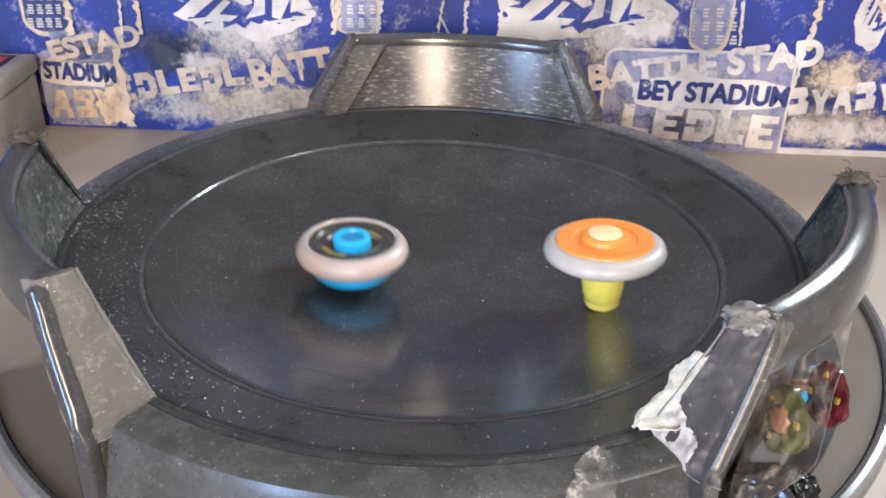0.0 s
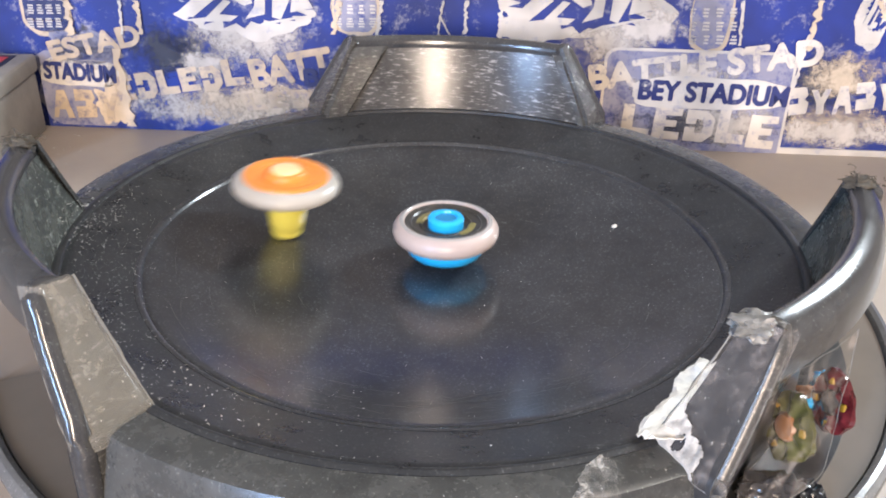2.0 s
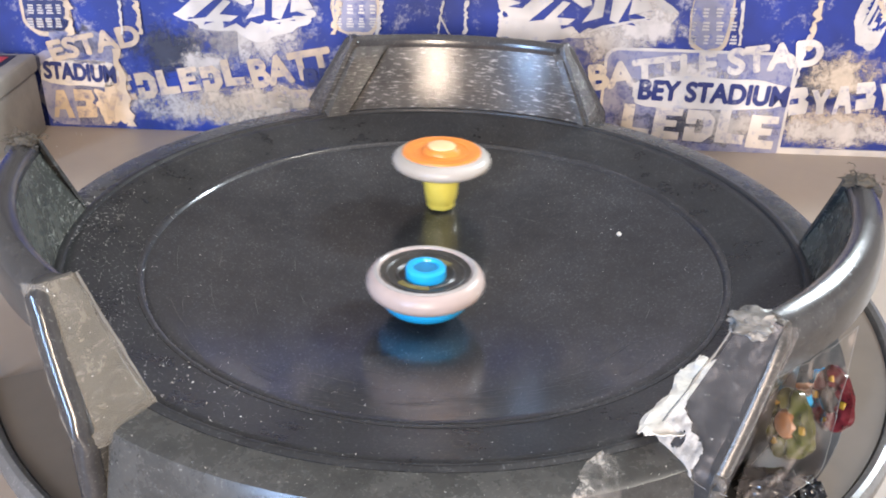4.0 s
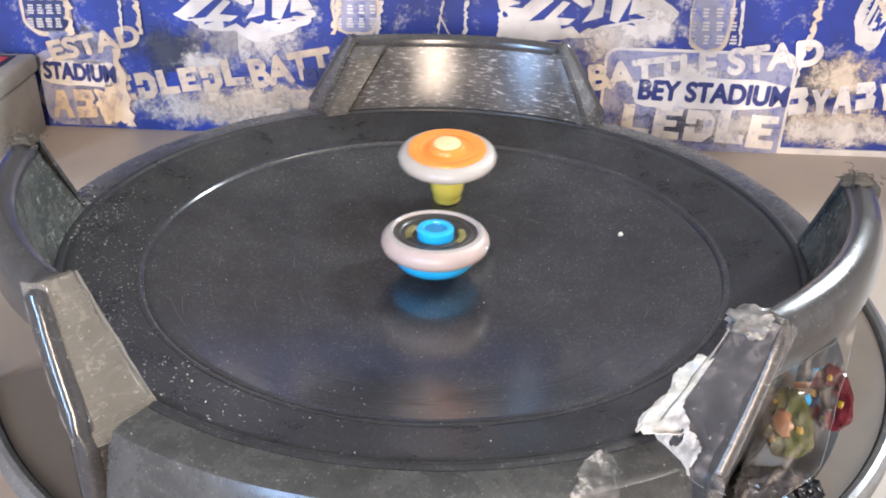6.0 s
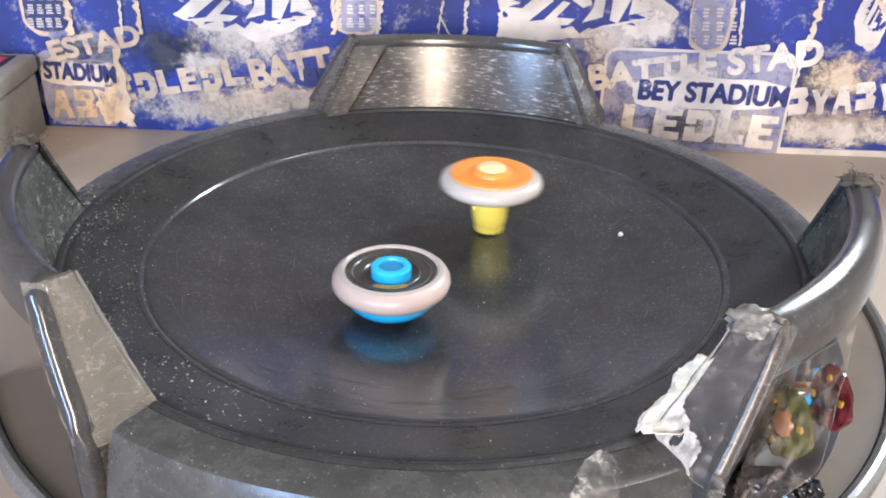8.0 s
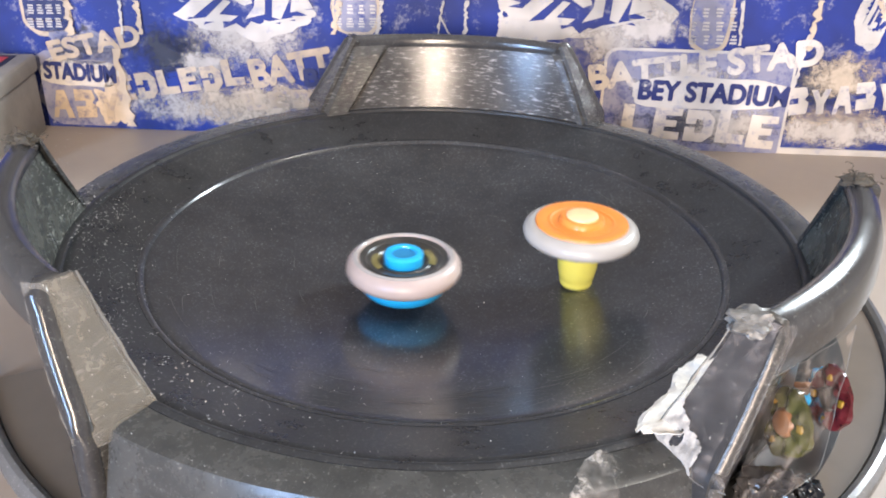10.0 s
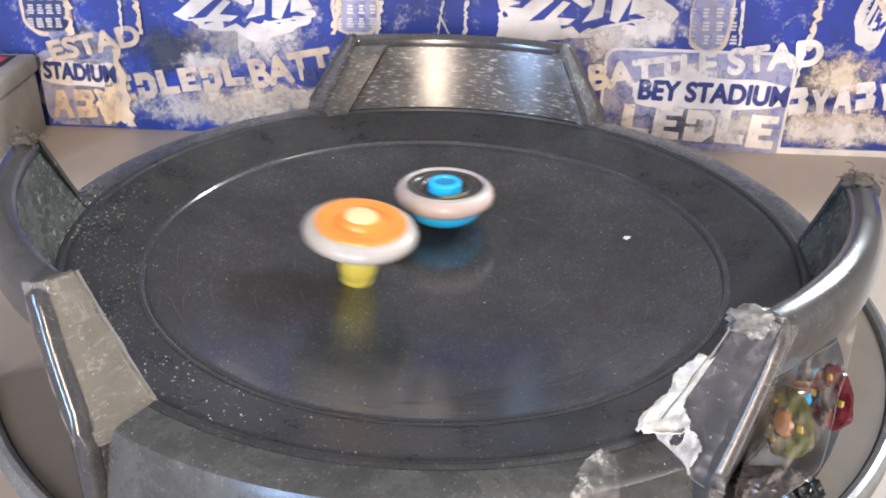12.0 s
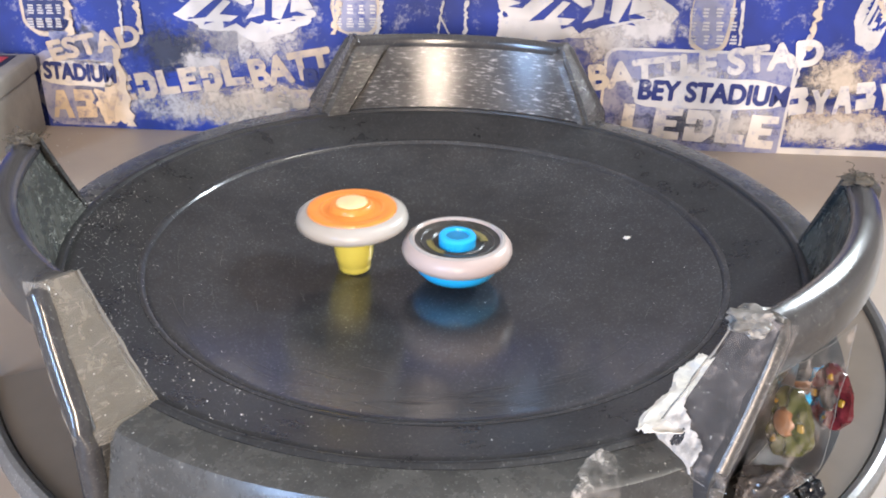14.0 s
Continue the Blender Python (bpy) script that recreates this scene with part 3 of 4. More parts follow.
bar(-0.0629, 0.0764, 0.0042, 0.0064, M_PRINT_WHITE, 3)
bar(-0.0626, 0.0848, 0.0042, 0.0063, M_PRINT_WHITE, 3)
bar(-0.0623, 0.0932, 0.0042, 0.0062, M_PRINT_WHITE, 3)
bar(-0.0557, 0.0766, 0.0042, 0.0064, M_PRINT_WHITE, 3)
bar(-0.0555, 0.0851, 0.0042, 0.0063, M_PRINT_WHITE, 3)
bar(-0.0552, 0.0934, 0.0042, 0.0062, M_PRINT_WHITE, 3)
bar(-0.0485, 0.0769, 0.0042, 0.0064, M_PRINT_WHITE, 3)
bar(-0.0484, 0.0853, 0.0042, 0.0063, M_PRINT_WHITE, 3)
bar(-0.0482, 0.0936, 0.0042, 0.0062, M_PRINT_WHITE, 3)
bar(-0.0414, 0.0771, 0.0042, 0.0064, M_PRINT_WHITE, 3)
bar(-0.0413, 0.0855, 0.0042, 0.0063, M_PRINT_WHITE, 3)
bar(-0.0411, 0.0938, 0.0042, 0.0062, M_PRINT_WHITE, 3)
scrap('torn_patch', 0.1682, 0.0855, 0.0132, 0.0207, 0.0600, 18, M_CARD_TAN, 1)
scrap('torn_patch', 0.1679, 0.0868, 0.0115, 0.0194, 0.0500, 18, M_PRINT_GREY, 2)
bar(0.1584, 0.0731, 0.0042, 0.0063, M_PRINT_WHITE, 3)
bar(0.1571, 0.0815, 0.0042, 0.0063, M_PRINT_WHITE, 3)
bar(0.1559, 0.0898, 0.0042, 0.0062, M_PRINT_WHITE, 3)
bar(0.1668, 0.0734, 0.0042, 0.0063, M_PRINT_WHITE, 3)
bar(0.1654, 0.0818, 0.0042, 0.0062, M_PRINT_WHITE, 3)
bar(0.1641, 0.0900, 0.0042, 0.0062, M_PRINT_WHITE, 3)
bar(0.1751, 0.0737, 0.0042, 0.0063, M_PRINT_WHITE, 3)
bar(0.1737, 0.0820, 0.0042, 0.0062, M_PRINT_WHITE, 3)
bar(0.1723, 0.0903, 0.0042, 0.0062, M_PRINT_WHITE, 3)
bar(0.1835, 0.0739, 0.0042, 0.0063, M_PRINT_WHITE, 3)
bar(0.1820, 0.0823, 0.0042, 0.0062, M_PRINT_WHITE, 3)
bar(0.1806, 0.0906, 0.0042, 0.0061, M_PRINT_WHITE, 3)
emblem(-0.1228, 0.0864, 0.0452, 0.0159)
emblem(0.0880, 0.0921, 0.0443, 0.0176)
emblem(0.2694, 0.0938, 0.0099, 0.0138)
letters('ESTAD', -0.2508, 0.0449, 0.0611, 0.0128, 12.5, M_LETTER_TAN, 3)
letters('STADIUM', -0.2586, 0.0336, 0.0472, 0.0112, -2.1, M_PRINT_NAVY, 4)
slabs(3, -0.2570, 0.0060, 0.0477, 0.0208, -0.7, M_LETTER_TAN, 3)
slabs(6, -0.2110, 0.0195, 0.0885, 0.0170, 9.1, M_LETTER_TAN, 3)
letters('BATT', -0.1200, 0.0318, 0.0535, 0.0180, 11.4, M_LETTER_TAN, 3)
letters('BE', -0.0864, 0.0341, 0.0186, 0.0113, 4.4, M_PRINT_NAVY, 5)
slabs(3, -0.1251, 0.0157, 0.0458, 0.0117, 7.0, M_LETTER_TAN, 4)
letters('BATTLE STAD', 0.0975, 0.0385, 0.1436, 0.0161, 8.8, M_LETTER, 9)
letters('BEY STADIUM', 0.1284, 0.0344, 0.0941, 0.0128, -1.1, M_PRINT_NAVY, 13)
slabs(5, 0.1200, 0.0094, 0.1032, 0.0226, -3.0, M_LETTER, 8)
slabs(5, 0.2261, 0.0255, 0.0697, 0.0175, 6.2, M_LETTER, 3)
scrap('torn_patch', 0.1746, 0.0392, 0.0500, 0.0105, 0.0700, 22, M_PRINT_WHITE, 11)
tear(-0.2350, 0.0846, -0.2354, 0.0624, 0.0040, M_CARD_TAN, 6)
tear(-0.1909, 0.0860, -0.1895, 0.0647, 0.0032, M_CARD_TAN, 6)
tear(-0.2079, 0.0549, -0.2059, 0.0023, 0.0045, M_CARD_TAN, 6)
tear(-0.2010, 0.0857, -0.2020, 0.0643, 0.0015, M_PRINT_WHITE, 6)
tear(-0.0623, 0.0901, -0.0666, 0.0688, 0.0030, M_CARD_TAN, 6)
tear(0.0027, 0.0921, -0.0004, 0.0710, 0.0014, M_PRINT_WHITE, 6)
tear(0.0170, 0.0926, 0.0164, 0.0716, 0.0022, M_PRINT_WHITE, 6)
tear(0.0012, 0.0817, 0.0068, 0.0712, 0.0010, M_PRINT_WHITE, 6)
tear(0.2315, 0.0994, 0.2314, 0.0682, 0.0035, M_CARD_TAN, 6)
tear(0.2292, 0.0787, 0.2255, 0.0424, 0.0020, M_PRINT_WHITE, 6)
tear(0.1856, 0.0979, 0.1878, 0.0702, 0.0018, M_PRINT_WHITE, 6)
tear(0.0386, 0.0933, 0.0384, 0.0702, 0.0022, M_PRINT_WHITE, 6)
tear(-0.0355, 0.0909, -0.0386, 0.0690, 0.0020, M_PRINT_WHITE, 6)
tear(0.2661, 0.1005, 0.2745, 0.0871, 0.0030, M_CARD_TAN, 6)


# ---- things round and on the stadium ----
def storage_box():
    b = tagged(new("storage_box"), "grey plastic box with a red label on its lid", "box")
    b.location = (-0.3160, 0.1560, TABLE_Z)
    b.rotation_euler.z = radians(2)
    g = plain("grey_box_plastic", (0.27, 0.255, 0.225), 0.5, 0.2, 45)
    part("body", box(-0.058, 0.058, -0.052, 0.052, 0, 0.040, 0.002), g, b)
    part("lid", box(-0.0595, 0.0595, -0.0535, 0.0535, 0.0402, 0.0515, 0.002), g, b)
    part("label", box(-0.050, 0.046, -0.044, 0.044, 0.0513, 0.0518), plain("red_label", (0.55, 0.06, 0.05), 0.4, 0.3, 60), b, "red paper label with white bars")
    part("label_frame", box(-0.053, 0.050, -0.048, 0.048, 0.0510, 0.0516), plain("black_frame", (0.02, 0.02, 0.02), 0.4), b)
    for i in range(3):
        part("label_bar", box(-0.036, 0.040 - 0.012 * i, -0.028 + 0.02 * i, -0.020 + 0.02 * i, 0.0517, 0.0520), M_PAPER, b)


storage_box()


def flakes(name, count, place, size, material, parent):
    bm = bmesh.new()
    for _ in range(count):
        p = place()
        s = random.uniform(*size)
        vs = [bm.verts.new(p + Vector((random.uniform(-1, 1), random.uniform(-1, 1), random.uniform(0, 0.7))) * s) for _ in range(4)]
        for t in ((0, 1, 2), (0, 1, 3), (0, 2, 3), (1, 2, 3)):
            bm.faces.new([vs[k] for k in t])
    ob = part(name, bm, material, parent)
    ob["kind"] = "stuff"
    return ob


def on_bowl(r, a):
    return polar(r, a, floor_z(r) + 0.0001)


flakes("dust", 260, lambda: on_bowl(0.15 * math.sqrt(random.random()), random.uniform(0, 360)), (0.00012, 0.00034), M_DUST, stadium)
flakes("dust", 700, lambda: on_bowl(random.uniform(0.124, 0.153), random.gauss(206, 22)), (0.00018, 0.00055), M_DUST, stadium)
flakes("dust", 160, lambda: on_bowl(random.uniform(0.10, 0.152), random.gauss(262, 30)), (0.00012, 0.00036), M_DUST, stadium)
flakes("dust", 150, lambda: on_bowl(random.uniform(0.140, 0.1535), random.gauss(180, 7)), (0.0002, 0.0007), M_DUST, stadium)
flakes("dust", 140, lambda: polar(random.uniform(0.158, 0.169), random.uniform(-8, 62), 0.0095), (0.00015, 0.0004), M_DUST, stadium)
flakes("dust", 120, lambda: polar(random.uniform(0.158, 0.169), random.uniform(236, 296), 0.0095), (0.00015, 0.0004), M_DUST, stadium)

# ---- tape, torn paper and loose parts at the taped barrier ----
def tape_material(name, clearest, middle, most, colour):
    m = bpy.data.materials.new(name)
    m.use_nodes = True
    n, l = m.node_tree.nodes, m.node_tree.links
    b = n["Principled BSDF"]
    b.inputs["Base Color"].default_value, b.inputs["Roughness"].default_value = (*colour, 1), 0.34
    b.inputs["Specular IOR Level"].default_value = 0.25
    clear = n.new("ShaderNodeBsdfTransparent")
    mix = n.new("ShaderNodeMixShader")
    t = noise_node(n, l, 130, 7, 0.7)
    k = ramp(n, l, t.outputs[0], [(0.40, (clearest,) * 3), (0.54, (middle,) * 3), (0.66, (most,) * 3)])
    l.new(k.outputs[0], mix.inputs[0])
    l.new(clear.outputs[0], mix.inputs[1])
    l.new(b.outputs[0], mix.inputs[2])
    l.new(mix.outputs[0], n["Material Output"].inputs[0])
    bump(n, l, b, t.outputs[0], 0.5, 0.002)
    return m


M_FILM = tape_material("crinkled_clear_tape", 0.015, 0.09, 0.36, (0.50, 0.44, 0.40))
M_CLOUDY = tape_material("cloudy_tape", 0.36, 0.44, 0.66, (0.31, 0.29, 0.25))
M_SHRED = tape_material("thin_torn_paper", 0.45, 0.75, 0.95, (0.72, 0.67, 0.60))
M_FRAY = tape_material("frayed_tape", 0.02, 0.22, 0.95, (0.52, 0.49, 0.45))
M_FILM_LUMP = plain("dirty_tape", (0.20, 0.195, 0.18), 0.35, 0.4, 260)
M_FILM_EDGE = plain("tape_edge", (0.17, 0.165, 0.15), 0.35, 0.1)


def crinkle(p, amount):
    v = Vector(noise.noise_vector(p * 130)) + 0.5 * Vector(noise.noise_vector(p * 330))
    return p + v * amount


def taped_slope(c, s, name, film):
    """Tape laid over a barrier's sloping end and round its outer edge."""
    tape = new("tape_strip")
    tape.parent = stadium
    tape["label"] = name

    def over(u, v):
        z = 0.006 + (TOP_Z - 0.001) * v * 0.92
        k = max(0.0, (z - RIM_Z) / (TOP_Z - RIM_Z))
        ri, ro = 0.1535 + 0.0060 * k, 0.1808 - 0.0062 * k
        r = ri + (ro - ri) * u
        a = wall_az(c, s, z) + s * (1.1 - 1.6 * max(0.0, u - 0.75) * 4)
        return crinkle(polar(r, a, z), 0.0005)
    bm = grid_sheet(over, 14, 22)
    me = part("film", bm, film, tape)
    flakes("dust", 70, lambda: over(random.random(), random.random() ** 1.5) + Vector((0, 0, 0.0004)), (0.0001, 0.0004), M_DUST, tape)
    if film is M_FILM:
        shred = grid_sheet(lambda u, v: over(0.02 + 0.62 * u, 0.02 + 0.46 * v) + Vector((-0.0004, -0.0012, 0.0006)) + Vector((0, 0, 0.0012 * noise.noise((u * 6, v * 6, 7)))), 44, 34)
        shred.faces.index_update()
        gone = []
        for f in shred.faces:
            q = f.calc_center_median()
            i, j = f.index // 34 / 44, f.index % 34 / 34
            edge = 0.86 - 0.75 * i - 0.10 * j + 0.30 * noise.noise(q * 160) + 0.12 * noise.noise(q * 500)
            if j > edge + 0.12 or math.hypot((i - 0.42) * 1.2, j - 0.30) < 0.13 + 0.05 * noise.noise(q * 300):
                gone.append(f)
        bmesh.ops.delete(shred, geom=gone, context="FACES")
        part("paper_shred", shred, M_SHRED, tape, "torn translucent paper with a hole")
    for v in (0.0,):
        part("film_edge", tube([over(i / 10, v) + Vector((0, 0, 0.0003)) for i in range(11)], [0.00016] * 11, 5), M_FILM_EDGE, tape)
    part("film_edge", tube([over(0.0, i / 12) for i in range(13)], [0.0002 + 0.0005 * random.random() ** 2 for _ in range(13)], 5), M_FILM_EDGE, tape)


taped_slope(206.0, 1, "cloudy clear tape with a frayed edge", M_CLOUDY)
taped_slope(-34.0, -1, "crinkled clear tape over the barrier end", M_FILM)


def side_tape():
    """The wide clear strip closing the open side of the barrier."""
    tape = new("tape_strip")
    tape.parent = stadium
    tape["label"] = "wide strip of crinkled clear tape"

    def side(u, v):
        z = -0.006 + 0.046 * v
        k = max(0.0, (z - RIM_Z) / (TOP_Z - RIM_Z))
        return crinkle(polar(0.1825 - 0.0065 * k, -62 + 14 * u + 5 * k, z), 0.0007)
    part("film", grid_sheet(side, 20, 20), M_FILM, tape)
    for fixed in (0, 1):
        part("film_edge", tube([side(i / 12, fixed) for i in range(13)], [0.0001] * 13, 5), M_FILM_EDGE, tape)
    part("film_edge", tube([side(1, i / 12) for i in range(13)], [0.0001] * 13, 5), M_FILM_EDGE, tape)


side_tape()


def rim_tape():
    """A frayed end of old tape across the front rim."""
    tape = new("tape_strip")
    tape.parent = stadium
    tape["label"] = "frayed whitish tape end across the rim"

    def strip(u, v):
        r = 0.1555 + 0.0200 * u
        z = 0.0104 if r < 0.170 else 0.0104 - (r - 0.170) * 2.6
        wide = 1.1 + 1.6 * noise.noise((u * 5, 0.4, 2.0)) + 2.2 * u
        p = polar(r, -71.5 - 4.0 * u + wide * (v - 0.5) * 1.6, z)
        return p + Vector((0, 0, 0.0010 * abs(noise.noise((u * 14, v * 8, 5))))) + Vector(noise.noise_vector(p * 420)) * 0.0006
    part("film", grid_sheet(strip, 30, 12), M_FRAY, tape)


rim_tape()


def crumpled_mesh(centre, size, rough=0.3, squash=(1, 1, 1), fine=3):
    bm = bmesh.new()
    bmesh.ops.create_icosphere(bm, subdivisions=fine, radius=1.0)
    for v in bm.verts:
        k = 1 + rough * noise.noise(v.co * 1.7 + Vector(centre) * 50) + rough * 0.5 * noise.noise(v.co * 4.5)
        v.co = Vector(centre) + Vector((v.co.x * squash[0], v.co.y * squash[1], v.co.z * squash[2])) * size * k
    return bm


def crumpled(name, centre, size, material, parent, rough=0.3, squash=(1, 1, 1)):
    return part(name, crumpled_mesh(centre, size, rough, squash, 4), material, parent)


crumpled("tape_lump", polar(0.1640, -56.0, 0.0485), 0.0062, M_FILM_LUMP, stadium, 0.5, (1.25, 1.0, 0.6))["label"] = "dirty crumpled tape end"


def torn_paper():
    paper = new("torn_paper")
    paper.parent = stadium
    paper["label"] = "torn whitish paper stuck at the rim"

    def sheet(u, v):
        a = -66.5 + 19.0 * u
        wide = 0.0015 + 0.0230 * math.sin(math.pi * min(0.86, u * 0.8 + 0.07)) ** 0.8 * (0.85 + 0.35 * noise.noise((u * 3.1, 0.3, 0)) + 0.12 * noise.noise((u * 17, 0.7, 0)))
        r = 0.1555 - 0.0175 * u + wide * (v - 0.35)
        z = floor_z(min(r, 0.154)) + 0.0022 + 0.0060 * u * (1 - v) + 0.0035 * v
        p = polar(r, a + 1.2 * noise.noise((u * 3, v * 2.5, 1)) + 0.5 * noise.noise((u * 14, v * 9, 3)), z)
        return p + Vector((0, 0, 0.0018 * noise.noise((u * 5, v * 4, 2)) + 0.001 * noise.noise((u * 25, v * 18, 4))))
    part("sheet", grid_sheet(sheet, 40, 14, 0.00025), M_PAPER, paper)


torn_paper()


def shard(centre, normal_to, radius, face, hub, label, points, details):
    """A loose ring of a toy top, leaning in the pocket."""
    ring = tagged(new("top_ring"), label, "toy ring")
    bm = lathe([(0.42, -0.10), (0.80, -0.16), (1.0, -0.06), (1.0, 0.08), (0.82, 0.17), (0.58, 0.12), (0.42, 0.14)], 48, 0, 360, True)
    for v in bm.verts:
        a = math.atan2(v.co.y, v.co.x)
        r = math.hypot(v.co.x, v.co.y)
        k = 1 + (0.05 * math.cos(points * a) + 0.03 * math.cos(points * 3 * a)) * max(0.0, r - 0.5) * 2
        v.co = Vector((v.co.x * k, v.co.y * k, v.co.z * (1 + 0.35 * math.cos(points * 2 * a)))) * radius
    part("blade_ring", bm, face, ring)
    bm = lathe([(0, -0.12), (0.40, -0.10), (0.43, 0.06), (0.34, 0.20), (0.20, 0.24), (0, 0.22)], 28)
    for v in bm.verts:
        v.co *= radius
    part("hub", bm, hub, ring)
    for i in range(details):
        a = i * math.tau / details + 0.4
        bm = box(-0.10, 0.14, -0.13, 0.11, 0.06, 0.18, 0.05)
        for v in bm.verts:
            x, y = v.co.x + 0.66, v.co.y
            v.co = Vector((x * math.cos(a) - y * math.sin(a), x * math.sin(a) + y * math.cos(a), v.co.z)) * radius
        part("blade_detail", bm, M_GOLD, ring, "gold detail")
    q = (Vector(normal_to) - Vector(centre)).to_track_quat("Z", "Y")
    ring["group"] = "loose toy rings"
    return ring, Matrix.LocRotScale(centre, q, None)


M_GOLD = plain("gold_foil", (0.36, 0.21, 0.025), 0.16, 0.3, 300)
M_RED = plain("clear_red_plastic", (0.12, 0.018, 0.022), 0.10, 0.75, 160, 0.2)
M_OLIVE = plain("clear_olive_plastic", (0.085, 0.085, 0.020), 0.15, 0.6, 160, 0.2)
M_COPPER = plain("copper_orange", (0.29, 0.12, 0.045), 0.35, 0.3, 200)
M_BLACK = plain("black_plastic_scrap", (0.02, 0.02, 0.022), 0.2, 0.2)
loose = [shard(polar(0.1708, -32.2, -0.0125), (0.00, -0.112, 0.010), 0.0118, M_RED, M_BLACK, "red and gold toy top ring leaning in the pocket", 3, 4),
         shard(polar(0.1635, -42.0, -0.0090), (-0.02, -0.150, 0.012), 0.0124, M_OLIVE, M_COPPER, "olive toy top ring with copper hub behind tape", 4, 3)]


def scrap_part(centre, size, material, label, squash):
    ob = tagged(crumpled("toy_part", (0, 0, 0), size, material, None, 0.55, squash), label, "toy part")
    return ob, Matrix.Translation(centre)


loose += [scrap_part(polar(0.1700, -48.5, -0.0225), 0.0080, M_BLACK, "black plastic toy part on the pocket floor", (1.2, 0.9, 0.9)),
          scrap_part(polar(0.1785, -45.0, -0.0250), 0.0052, M_BLACK, "shiny black toy piece beside the ring", (1.0, 1.3, 0.8)),
          scrap_part(polar(0.1620, -31.0, -0.0230), 0.0040, M_BLUE, "small bright blue toy piece in the pocket", (0.8, 0.8, 1.5)),
          scrap_part(polar(0.1660, -22.5, -0.0240), 0.0042, M_BLUE, "small bright blue toy tip in the pocket", (0.7, 0.7, 1.4)),
          scrap_part(polar(0.1640, -27.0, -0.0240), 0.0056, M_COPPER, "brownish toy piece in the pocket", (1.2, 1.0, 0.9))]


def lint(c, s, label):
    """A clump of dark lint caught on a barrier's corner."""
    clump = new("lint")
    clump.parent = stadium
    clump["label"] = label
    base = polar(0.1655, wall_az(c, s * 0.97, TOP_Z), TOP_Z + 0.0015)
    part("wad", crumpled_mesh(base - Vector((0, 0, 0.0004)), 0.0040, 0.7, (1.35, 0.9, 0.5), 4), M_LINT, clump)
    for _ in range(60):
        p = base + Vector((random.gauss(0, 0.0028), random.gauss(0, 0.0018), random.uniform(-0.0004, 0.0012)))
        pts = [p]
        for _ in range(5):
            pts.append(pts[-1] + Vector((random.gauss(0, 0.0012), random.gauss(0, 0.0012), random.gauss(0, 0.0006))))
        part("fibre", tube(pts, [0.00014] * 6, 5), M_LINT, clump)


def panel_dust(middle, spread, count, size):
    """Dust clinging to a barrier's inner face, thickest at its foot."""
    def spot():
        z = 0.006 + 0.036 * random.random() ** 2.2
        return polar(0.1546 + 0.0075 * (z - 0.004) / (TOP_Z - 0.006), random.gauss(middle, spread), z)
    flakes("dust", count, spot, size, M_DUST, stadium)


panel_dust(184, 6, 260, (0.00012, 0.00045))
panel_dust(86, 16, 90, (0.0001, 0.0003))
flakes("dust", 90, lambda: polar(random.uniform(0.1545, 0.1575), random.gauss(178, 3.5), random.uniform(0.006, 0.02)), (0.0002, 0.0008), M_DUST, stadium)
M_LINT = plain("dark_lint", (0.085, 0.075, 0.06), 0.95, 0.3)
lint(206.0, -1, "dark lint on the corner")
lint(-34.0, 1, "dark lint on the corner")

paper = tagged(new("paper_sheet"), "white paper lying on the table beside the stadium", "paper")
paper.matrix_world = Matrix.Translation(polar(0.1975, -35, TABLE_Z)) @ pose(0, 0, 0, 0, 0, -35)
part("page", grid_sheet(lambda u, v: Vector((0.10 * u, -0.09 + 0.13 * v, 0.0006 + 0.001 * math.sin(3 * u) ** 2)), 10, 6, 0.0003), plain("white_paper", (0.82, 0.82, 0.82), 0.7, 0.03), paper)


def scratches(count, radii, middle, spread):
    """Fine circular scratches left in the bowl by the tops."""
    bm = bmesh.new()
    for _ in range(count):
        r, a = random.uniform(*radii), random.gauss(middle, spread)
        span, drift, w = random.uniform(3, 14), random.uniform(-0.004, 0.004), random.uniform(0.00005, 0.00013)
        prev = None
        for i in range(9):
            k = i / 8
            rr = min(0.152, r + drift * k)
            g = w * math.sin(math.pi * (0.08 + 0.84 * k))
            pair = [bm.verts.new(polar(q, a + span * k, floor_z(q) + 0.00012)) for q in (rr - g, rr + g)]
            if prev:
                bm.faces.new((prev[0], prev[1], pair[1], pair[0]))
            prev = pair
    ob = part("wear_mark", bm, M_SCRATCH, stadium)
    ob["kind"] = "stuff"


M_SCRATCH = plain("scratch_grey", (0.06, 0.06, 0.06), 0.4, 0.2)
scratches(120, (0.095, 0.151), 268, 26)
scratches(26, (0.05, 0.15), 180, 120)


crumb = tagged(new("crumb"), "small pale crumb lying in the bowl", "crumb")
part("grain", crumpled_mesh((0, 0, 0.0006), 0.0011, 0.5, (1.2, 0.9, 0.7)), M_PAPER, crumb)
part("grain", crumpled_mesh((0.0013, 0.0004, 0.0006), 0.0008, 0.5, (1.0, 0.8, 0.8)), M_PAPER, crumb)


